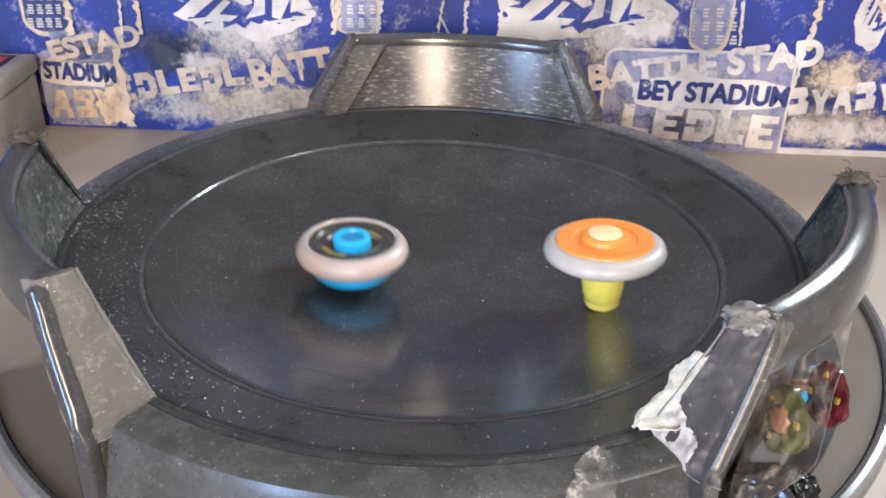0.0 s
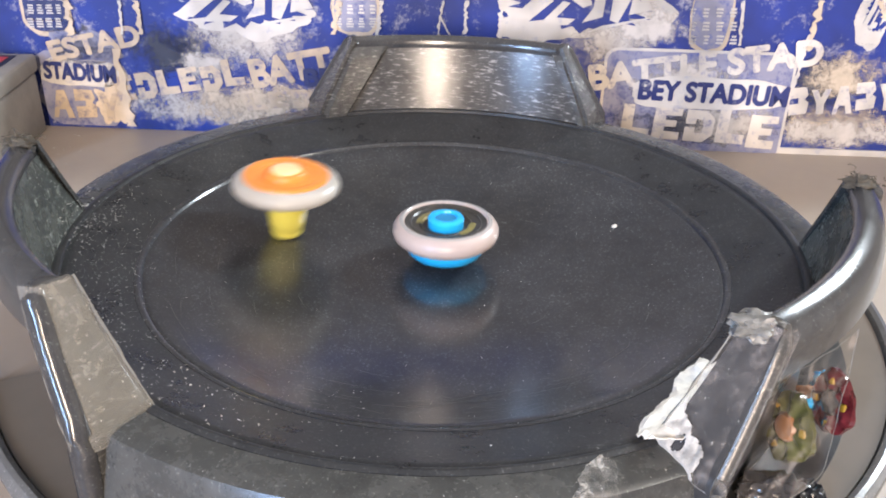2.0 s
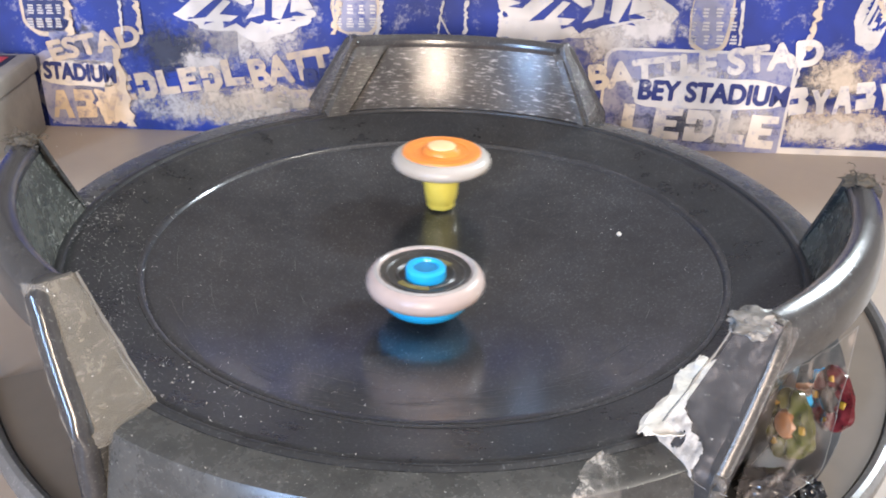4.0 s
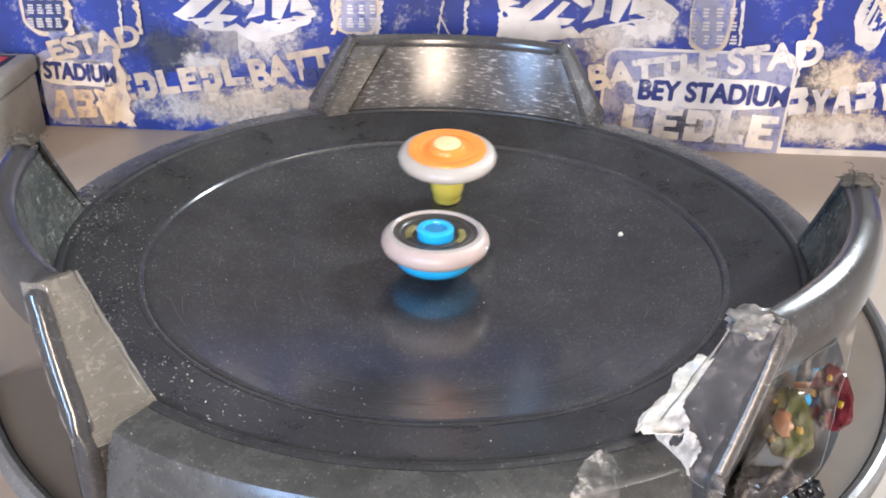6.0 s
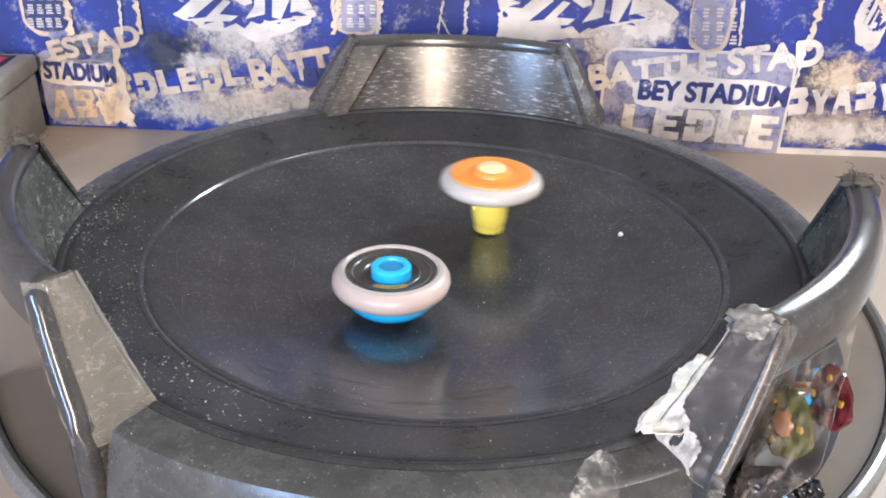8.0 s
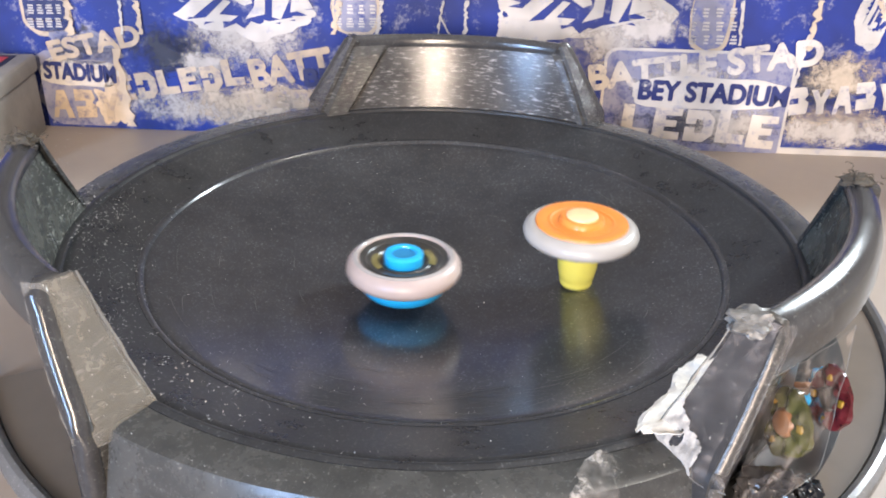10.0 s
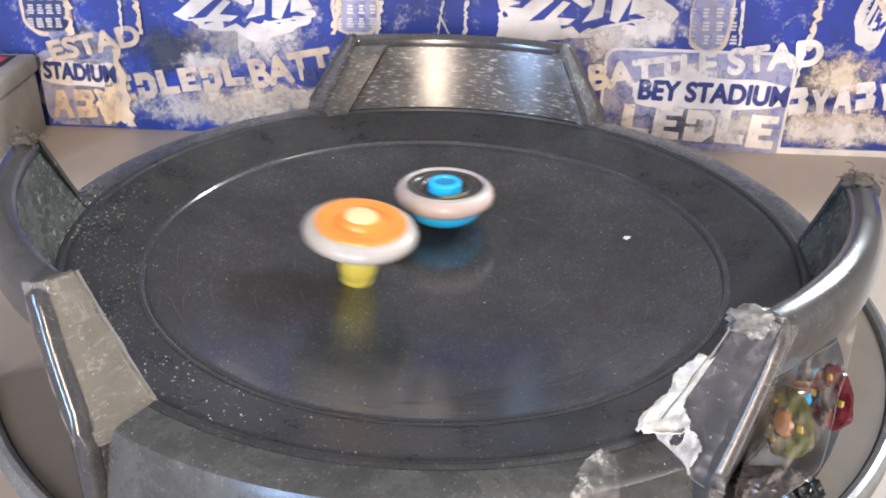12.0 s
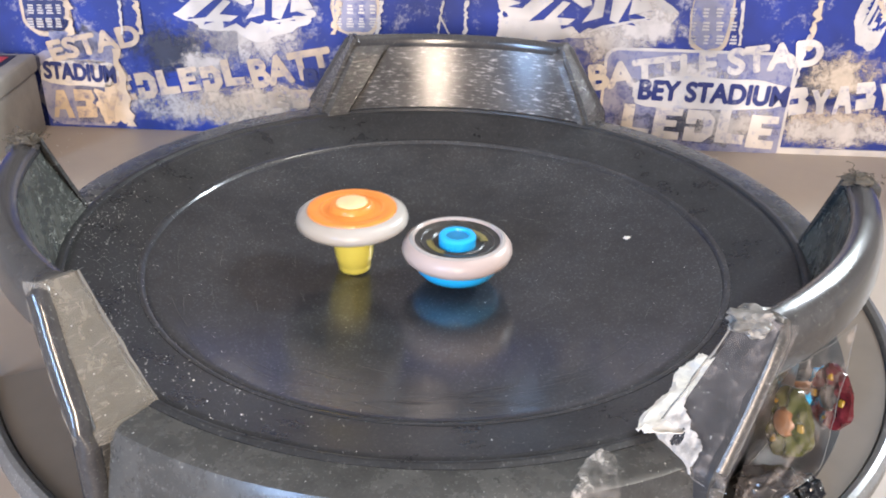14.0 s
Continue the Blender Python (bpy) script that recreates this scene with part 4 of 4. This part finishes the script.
# ---- movement ----
def blue_rows():
    return [
        (0.00, -0.0359, -0.0067, -0.0166, 0, 0), (0.10, -0.0220, -0.0312, -0.0164, 0, 0), (0.20, 0.0038, -0.0391, -0.0164, 0, 0), (0.30, 0.0325, -0.0299, -0.0160, 0, 0),
        (0.40, 0.0514, -0.0085, -0.0153, 0, 0), (0.50, 0.0514, 0.0188, -0.0149, 0, 0), (0.60, 0.0303, 0.0492, -0.0146, 0, 0), (0.70, 0.0003, 0.0532, -0.0151, 0, 0),
        (0.80, -0.0307, 0.0415, -0.0152, 0, 0), (0.90, -0.0495, 0.0151, -0.0153, 0, 0), (1.00, -0.0552, 0.0147, -0.0147, 0, 0), (1.10, -0.0509, 0.0498, -0.0127, 2, 0),
        (1.20, -0.0348, 0.0617, -0.0128, 0, 0), (1.30, -0.0200, 0.0433, -0.0157, 0, 0), (1.40, -0.0163, 0.0362, -0.0163, 0, 0), (1.50, -0.0174, 0.0249, -0.0169, 0, 0),
        (1.60, -0.0221, 0.0214, -0.0169, 0, 0), (1.70, -0.0217, 0.0145, -0.0171, 0, 0), (1.80, -0.0134, 0.0066, -0.0176, 0, 0), (1.90, -0.0017, 0.0073, -0.0177, 0, 0),
        (2.00, 0.0051, 0.0160, -0.0175, 0, 0), (2.10, 0.0055, 0.0322, -0.0168, 0, 0), (2.20, 0.0030, 0.0410, -0.0162, 0, 0), (2.30, -0.0029, 0.0390, -0.0164, 0, 0),
        (2.40, -0.0068, 0.0246, -0.0172, 0, 0), (2.50, -0.0051, 0.0130, -0.0176, 0, 0), (2.60, 0.0023, 0.0041, -0.0177, 0, 0), (2.70, 0.0131, 0.0026, -0.0176, 0, 0),
        (2.80, 0.0169, 0.0638, -0.0135, 0, 0), (2.90, 0.0170, 0.0811, -0.0107, -6, 0), (3.00, 0.0099, 0.0767, -0.0117, -8, 3), (3.10, -0.0048, 0.0424, -0.0161, -5, 1), (3.20, -0.0107, 0.0208, -0.0173, 0, 0),
        (3.35, -0.0211, 0.0162, -0.0171, 0, 0), (3.50, -0.0284, 0.0057, -0.0171, 0, 0), (3.65, -0.0295, -0.0082, -0.0170, 0, 0), (3.80, -0.0229, -0.0217, -0.0169, 0, 0),
        (3.95, -0.0100, -0.0306, -0.0169, 0, 0), (4.10, 0.0062, -0.0324, -0.0168, 0, 0), (4.25, 0.0214, -0.0262, -0.0168, 0, 0), (4.40, 0.0320, -0.0138, -0.0167, 0, 0),
        (4.55, 0.0355, 0.0019, -0.0166, 0, 0), (4.70, 0.0315, 0.0173, -0.0166, 0, 0), (4.85, 0.0212, 0.0293, -0.0166, 0, 0), (5.00, 0.0068, 0.0357, -0.0166, 0, 0),
        (5.15, -0.0090, 0.0353, -0.0166, 0, 0), (5.30, -0.0233, 0.0284, -0.0166, 0, 0), (5.40, -0.0292, 0.0189, -0.0167, 0, 0), (5.50, -0.0295, 0.0132, -0.0169, 0, 0),
        (5.60, -0.0282, 0.0050, -0.0171, 0, 0), (5.70, -0.0223, -0.0012, -0.0173, 0, 0), (5.80, -0.0130, -0.0037, -0.0176, 0, 0), (5.90, -0.0054, -0.0015, -0.0177, 0, 0),
        (6.00, 0.0004, 0.0054, -0.0177, 0, 0), (6.10, 0.0038, 0.0128, -0.0176, 0, 0), (6.20, 0.0085, 0.0059, -0.0176, 0, 0), (6.30, 0.0107, -0.0093, -0.0175, 0, 0),
        (6.40, 0.0166, -0.0093, -0.0174, 0, 0), (6.50, 0.0237, -0.0045, -0.0173, 0, 0), (6.60, 0.0278, 0.0007, -0.0171, 0, 0), (6.70, 0.0290, 0.0092, -0.0170, 0, 0),
        (6.80, 0.0253, 0.0128, -0.0171, 0, 0), (6.90, 0.0182, 0.0147, -0.0173, 0, 0), (7.00, 0.0141, 0.0201, -0.0173, 0, 0), (7.10, 0.0070, 0.0182, -0.0174, 0, 0),
        (7.20, -0.0001, 0.0126, -0.0176, 0, 0), (7.30, -0.0056, 0.0054, -0.0177, 0, 0), (7.40, -0.0084, -0.0067, -0.0177, 0, 0), (7.50, -0.0074, -0.0117, -0.0176, 0, 0),
        (7.60, -0.0051, -0.0182, -0.0175, 0, 0), (7.70, -0.0207, -0.0178, -0.0172, 0, 0), (7.80, -0.0283, -0.0238, -0.0165, 0, 0), (7.90, -0.0229, -0.0280, -0.0166, 0, 0),
        (8.00, -0.0175, -0.0322, -0.0166, 0, 0), (8.10, -0.0145, -0.0238, -0.0171, 0, 0), (8.20, -0.0117, -0.0187, -0.0173, 0, 0), (8.35, 0.0010, -0.0246, -0.0173, 0, 0),
        (8.50, 0.0165, -0.0233, -0.0170, 0, 0), (8.65, 0.0301, -0.0133, -0.0168, 0, 0), (8.80, 0.0369, 0.0034, -0.0165, 0, 0), (8.95, 0.0333, 0.0223, -0.0164, 0, 0),
        (9.10, 0.0193, 0.0371, -0.0162, 0, 0), (9.25, -0.0011, 0.0425, -0.0161, 0, 0), (9.40, -0.0212, 0.0361, -0.0162, 0, 0), (9.55, -0.0341, 0.0204, -0.0164, 0, 0),
        (9.70, -0.0359, 0.0015, -0.0166, 0, 0), (9.85, -0.0271, -0.0135, -0.0169, 0, 0), (10.00, -0.0128, -0.0197, -0.0173, 0, 0), (10.15, 0.0003, -0.0166, -0.0175, 0, 0),
        (10.30, 0.0068, -0.0077, -0.0177, 0, 0), (10.40, 0.0107, -0.0076, -0.0175, 0, 0), (10.50, 0.0134, -0.0121, -0.0175, 0, 0), (10.60, -0.0006, -0.0473, -0.0157, -6, 0),
        (10.70, -0.0093, -0.0590, -0.0143, -7, 0), (10.80, -0.0090, -0.0607, -0.0141, -6, 0), (10.90, -0.0014, -0.0539, -0.0151, -2, 0), (11.00, 0.0057, -0.0487, -0.0155, 0, 0),
        (11.10, 0.0108, -0.0407, -0.0162, 0, 0), (11.20, 0.0103, -0.0292, -0.0169, 0, 0), (11.30, 0.0067, -0.0194, -0.0174, 0, 0), (11.40, 0.0243, -0.0169, -0.0170, 10, 0),
        (11.50, 0.0615, -0.0270, -0.0133, 3, 2), (11.60, 0.0710, -0.0069, -0.0127, 2, 1), (11.70, 0.0673, 0.0143, -0.0130, 0, 0), (11.80, 0.0478, 0.0353, -0.0144, 0, 0),
        (11.90, 0.0268, 0.0477, -0.0149, 0, 0), (12.00, 0.0045, 0.0517, -0.0153, 0, 0), (12.10, -0.0075, 0.0528, -0.0151, 0, 0), (12.20, -0.0161, 0.0538, -0.0148, 0, 0),
        (12.30, -0.0262, 0.0491, -0.0148, 0, 0), (12.40, -0.0326, 0.0429, -0.0150, 0, 0), (12.50, -0.0358, 0.0315, -0.0157, 0, 0), (12.60, -0.0364, 0.0195, -0.0162, 0, 0),
        (12.70, -0.0325, 0.0097, -0.0167, 0, 0), (12.80, -0.0255, 0.0002, -0.0172, 0, 0), (12.90, -0.0174, -0.0091, -0.0174, 0, 0), (13.00, -0.0079, -0.0153, -0.0175, 0, 0),
        (13.10, -0.0013, -0.0164, -0.0175, 0, 0), (13.20, -0.0136, -0.0254, -0.0171, 0, 0), (13.30, -0.0107, -0.0251, -0.0171, 0, 0), (13.40, -0.0063, -0.0266, -0.0171, 0, 0),
        (13.50, -0.0009, -0.0310, -0.0169, 0, 0), (13.60, 0.0038, -0.0277, -0.0171, 0, 0), (13.70, 0.0074, -0.0259, -0.0171, 0, 0), (13.80, 0.0105, -0.0160, -0.0175, 0, 0),
        (13.90, 0.0121, -0.0093, -0.0175, 0, 0), (14.00, 0.0101, -0.0013, -0.0177, 0, 0),
    ]


def orange_rows():
    return [
        (0.00, 0.0709, -0.0303, -0.0117, -3, -2), (0.10, 0.0632, -0.0145, -0.0136, -4, -1), (0.20, 0.0427, 0.0068, -0.0161, -2, -0), (0.30, 0.0145, 0.0154, -0.0174, 0, -0),
        (0.40, -0.0161, 0.0137, -0.0174, 1, -1), (0.50, -0.0415, 0.0046, -0.0162, 2, -3), (0.60, -0.0580, -0.0107, -0.0144, 2, -2), (0.70, -0.0634, -0.0268, -0.0130, 2, -2),
        (0.80, -0.0583, -0.0428, -0.0125, 3, -2), (0.90, -0.0442, -0.0543, -0.0129, 3, -1), (1.00, -0.0198, -0.0812, -0.0072, 8, 2), (1.10, 0.0279, -0.1508, 0.0191, -1, -4),
        (1.20, 0.0573, -0.1353, 0.0216, 1, -2), (1.30, 0.0847, -0.1007, 0.0141, -5, -8), (1.40, 0.1029, -0.0362, -0.0047, -3, -0), (1.50, 0.1003, -0.0017, -0.0069, -3, 0),
        (1.60, 0.0802, 0.0250, -0.0104, -3, 1), (1.70, 0.0473, 0.0540, -0.0126, -2, 2), (1.80, 0.0017, 0.0601, -0.0143, 0, 2), (1.90, -0.0389, 0.0520, -0.0137, 3, 2),
        (2.00, -0.0709, 0.0301, -0.0117, 3, 1), (2.10, -0.0861, -0.0049, -0.0100, 4, 1), (2.20, -0.0853, -0.0327, -0.0089, 4, 0), (2.30, -0.0726, -0.0549, -0.0090, 4, -1),
        (2.40, -0.0513, -0.0721, -0.0096, 4, -1), (2.50, -0.0207, -0.0774, -0.0111, 4, -2), (2.60, 0.0122, -0.0661, -0.0132, 5, -1), (2.70, 0.0346, -0.0381, -0.0152, 5, -1),
        (2.80, 0.0487, -0.0319, 0.0298, -1, 12), (2.90, 0.0560, -0.0840, -0.0030, 0, -8), (3.00, 0.0535, -0.0790, 0.0200, -9, 5), (3.10, 0.0442, -0.0724, 0.0018, -7, -14), (3.20, 0.0300, -0.0107, -0.0168, -4, -2),
        (3.35, 0.0424, -0.0009, -0.0162, 0, 0), (3.50, 0.0488, 0.0157, -0.0153, 0, 0), (3.65, 0.0461, 0.0353, -0.0145, 0, 0), (3.80, 0.0337, 0.0533, -0.0139, 0, 0),
        (3.95, 0.0130, 0.0651, -0.0134, 0, 0), (4.10, -0.0117, 0.0675, -0.0131, 0, 0), (4.25, -0.0358, 0.0596, -0.0130, 0, 0), (4.40, -0.0547, 0.0427, -0.0130, 0, 0),
        (4.55, -0.0650, 0.0204, -0.0131, 0, 0), (4.70, -0.0656, -0.0032, -0.0135, 0, 0), (4.85, -0.0572, -0.0241, -0.0140, 0, 0), (5.00, -0.0422, -0.0391, -0.0146, 0, 0),
        (5.15, -0.0235, -0.0470, -0.0152, 0, 0), (5.30, -0.0046, -0.0478, -0.0156, 4, 4), (5.40, 0.0163, -0.0270, -0.0169, 4, 4), (5.50, 0.0320, -0.0019, -0.0169, 4, 5),
        (5.60, 0.0382, 0.0232, -0.0160, 2, 5), (5.70, 0.0385, 0.0466, -0.0142, 2, 5), (5.80, 0.0282, 0.0654, -0.0127, 1, 6), (5.90, 0.0186, 0.0750, -0.0117, -0, 7),
        (6.00, 0.0061, 0.0738, -0.0123, -1, 8), (6.10, -0.0036, 0.0702, -0.0129, -1, 8), (6.20, -0.0171, 0.0706, -0.0125, -1, 7), (6.30, -0.0300, 0.0757, -0.0109, 1, 7),
        (6.40, -0.0398, 0.0637, -0.0121, 2, 7), (6.50, -0.0447, 0.0436, -0.0140, -0, 9), (6.60, -0.0423, 0.0183, -0.0158, 1, 7), (6.70, -0.0340, -0.0028, -0.0167, 0, 5),
        (6.80, -0.0182, -0.0226, -0.0170, -1, 3), (6.90, -0.0007, -0.0362, -0.0166, -2, 1), (7.00, 0.0072, -0.0568, -0.0147, -4, -1), (7.10, 0.0253, -0.0648, -0.0130, -3, -1),
        (7.20, 0.0399, -0.0613, -0.0123, -3, -1), (7.30, 0.0488, -0.0578, -0.0120, -4, -1), (7.40, 0.0525, -0.0435, -0.0131, -4, -2), (7.50, 0.0509, -0.0356, -0.0140, -3, -3),
        (7.60, 0.0439, -0.0241, -0.0154, -2, -1), (7.70, 0.0597, -0.0068, -0.0143, -1, -1), (7.80, 0.0575, 0.0154, -0.0144, -1, -0), (7.90, 0.0463, 0.0319, -0.0148, -1, 0),
        (8.00, 0.0269, 0.0451, -0.0152, -0, 0), (8.10, 0.0071, 0.0473, -0.0157, -0, 1), (8.20, -0.0110, 0.0483, -0.0154, 0, 2), (8.35, -0.0307, 0.0460, -0.0149, 0, 0),
        (8.50, -0.0499, 0.0350, -0.0142, 0, 0), (8.65, -0.0643, 0.0159, -0.0135, 0, 0), (8.80, -0.0703, -0.0086, -0.0127, 0, 0), (8.95, -0.0660, -0.0346, -0.0122, 0, 0),
        (9.10, -0.0514, -0.0572, -0.0118, 0, 0), (9.25, -0.0286, -0.0722, -0.0116, 0, 0), (9.40, -0.0015, -0.0770, -0.0118, 0, 0), (9.55, 0.0248, -0.0707, -0.0121, 0, 0),
        (9.70, 0.0462, -0.0551, -0.0126, 0, 0), (9.85, 0.0593, -0.0333, -0.0132, 0, 0), (10.00, 0.0628, -0.0094, -0.0138, 0, 0), (10.15, 0.0574, 0.0127, -0.0145, 0, 0),
        (10.30, 0.0452, 0.0298, -0.0150, -2, 3), (10.40, 0.0364, 0.0291, -0.0157, -1, 3), (10.50, 0.0219, 0.0306, -0.0165, -1, 3), (10.60, 0.0298, 0.1083, -0.0038, 1, 4),
        (10.70, 0.0229, 0.1223, -0.0002, 2, 5), (10.80, 0.0060, 0.1258, 0.0003, 3, 5), (10.90, -0.0152, 0.1092, -0.0043, 3, 6), (11.00, -0.0342, 0.0834, -0.0092, 0, 9),
        (11.10, -0.0442, 0.0555, -0.0127, -1, 7), (11.20, -0.0445, 0.0334, -0.0148, -1, 6), (11.30, -0.0398, 0.0144, -0.0162, -1, 6), (11.40, -0.0702, 0.0292, -0.0119, -0, 5),
        (11.50, -0.1152, 0.0510, 0.0003, 2, 4), (11.60, -0.1254, 0.0571, 0.0044, 5, 4), (11.70, -0.1196, 0.0523, 0.0019, 7, 4), (11.80, -0.1033, 0.0375, -0.0044, 7, 4),
        (11.90, -0.0733, 0.0153, -0.0121, 7, 4), (12.00, -0.0344, -0.0052, -0.0167, 5, 4), (12.10, -0.0190, -0.0075, -0.0174, 5, 5), (12.20, -0.0055, -0.0166, -0.0175, 3, 5),
        (12.30, 0.0122, -0.0259, -0.0171, -0, 6), (12.40, 0.0294, -0.0190, -0.0167, -2, 6), (12.50, 0.0431, -0.0137, -0.0159, -4, 8), (12.60, 0.0527, -0.0162, -0.0149, -5, 7),
        (12.70, 0.0571, -0.0045, -0.0146, -5, 4), (12.80, 0.0577, -0.0025, -0.0145, -4, 3), (12.90, 0.0546, 0.0006, -0.0149, -3, 1), (13.00, 0.0483, 0.0059, -0.0156, -3, -1),
        (13.10, 0.0431, 0.0107, -0.0160, -2, 0), (13.20, 0.0604, 0.0335, -0.0131, -2, 1), (13.30, 0.0526, 0.0440, -0.0131, -2, 1), (13.40, 0.0427, 0.0510, -0.0134, -2, 1),
        (13.50, 0.0291, 0.0541, -0.0141, -2, 2), (13.60, 0.0139, 0.0531, -0.0150, -2, 2), (13.70, -0.0033, 0.0506, -0.0154, -1, 1), (13.80, -0.0180, 0.0312, -0.0166, -1, 1),
        (13.90, -0.0293, 0.0169, -0.0168, -0, 1), (14.00, -0.0362, 0.0053, -0.0165, -1, 0),
    ]


def stadium_rows():
    return [(0.0, -0.0006, 0.0018), (1.05, -0.0006, 0.0018), (1.25, 0.0, -0.0022), (2.65, 0.0, -0.0022), (2.9, 0.0009, -0.0010), (3.2, 0.0008, -0.0008),
            (5.3, 0.0, -0.0003), (6.4, 0.0, 0.0), (11.8, 0.0, 0.0), (12.1, 0.0003, 0.0003), (14.0, 0.0004, 0.0004)]


def crumb_rows():
    """The crumb hops a little each time the tops crash."""
    return [(0.0, 0.0873, 0.0415, -0.0078, 0), (1.05, 0.0873, 0.0415, -0.0078, 0), (1.3, 0.0873, 0.0363, -0.0082, 40), (2.75, 0.0873, 0.0363, -0.0082, 40),
            (3.0, 0.0880, 0.0288, -0.0087, 80), (3.2, 0.0880, 0.0288, -0.0087, 80), (5.3, 0.0890, 0.0284, -0.0085, 60), (10.5, 0.0890, 0.0284, -0.0085, 60),
            (10.7, 0.0910, 0.0246, -0.0083, 0), (14.0, 0.0910, 0.0246, -0.0083, 0)]


def spin_rows(rows):
    """Each row: seconds, the tip's place, the lean to the right and towards the viewer in degrees."""
    made = []
    for t, x, y, z, right, near in rows:
        axis = Vector((math.tan(radians(right)), -math.tan(radians(near)), 1)).normalized()
        lean = Vector((0, 0, 1)).rotation_difference(axis).to_matrix().to_4x4()
        made.append((t, Matrix.Translation((x, y, z)) @ lean @ pose(0, 0, 0, 0, 0, -400 * t)))
    return made


def motions():
    walk(stadium, [(t, pose(x, y, 0)) for t, x, y in stadium_rows()])
    for ob, base in loose:
        walk(ob, [(t, pose(x, y, 0) @ base) for t, x, y in stadium_rows()])
    walk(crumb, [(t, pose(x, y, z, 0, 0, turn)) for t, x, y, z, turn in crumb_rows()])
    walk(top_blue, spin_rows(blue_rows()))
    walk(top_orange, spin_rows(orange_rows()))


motions()
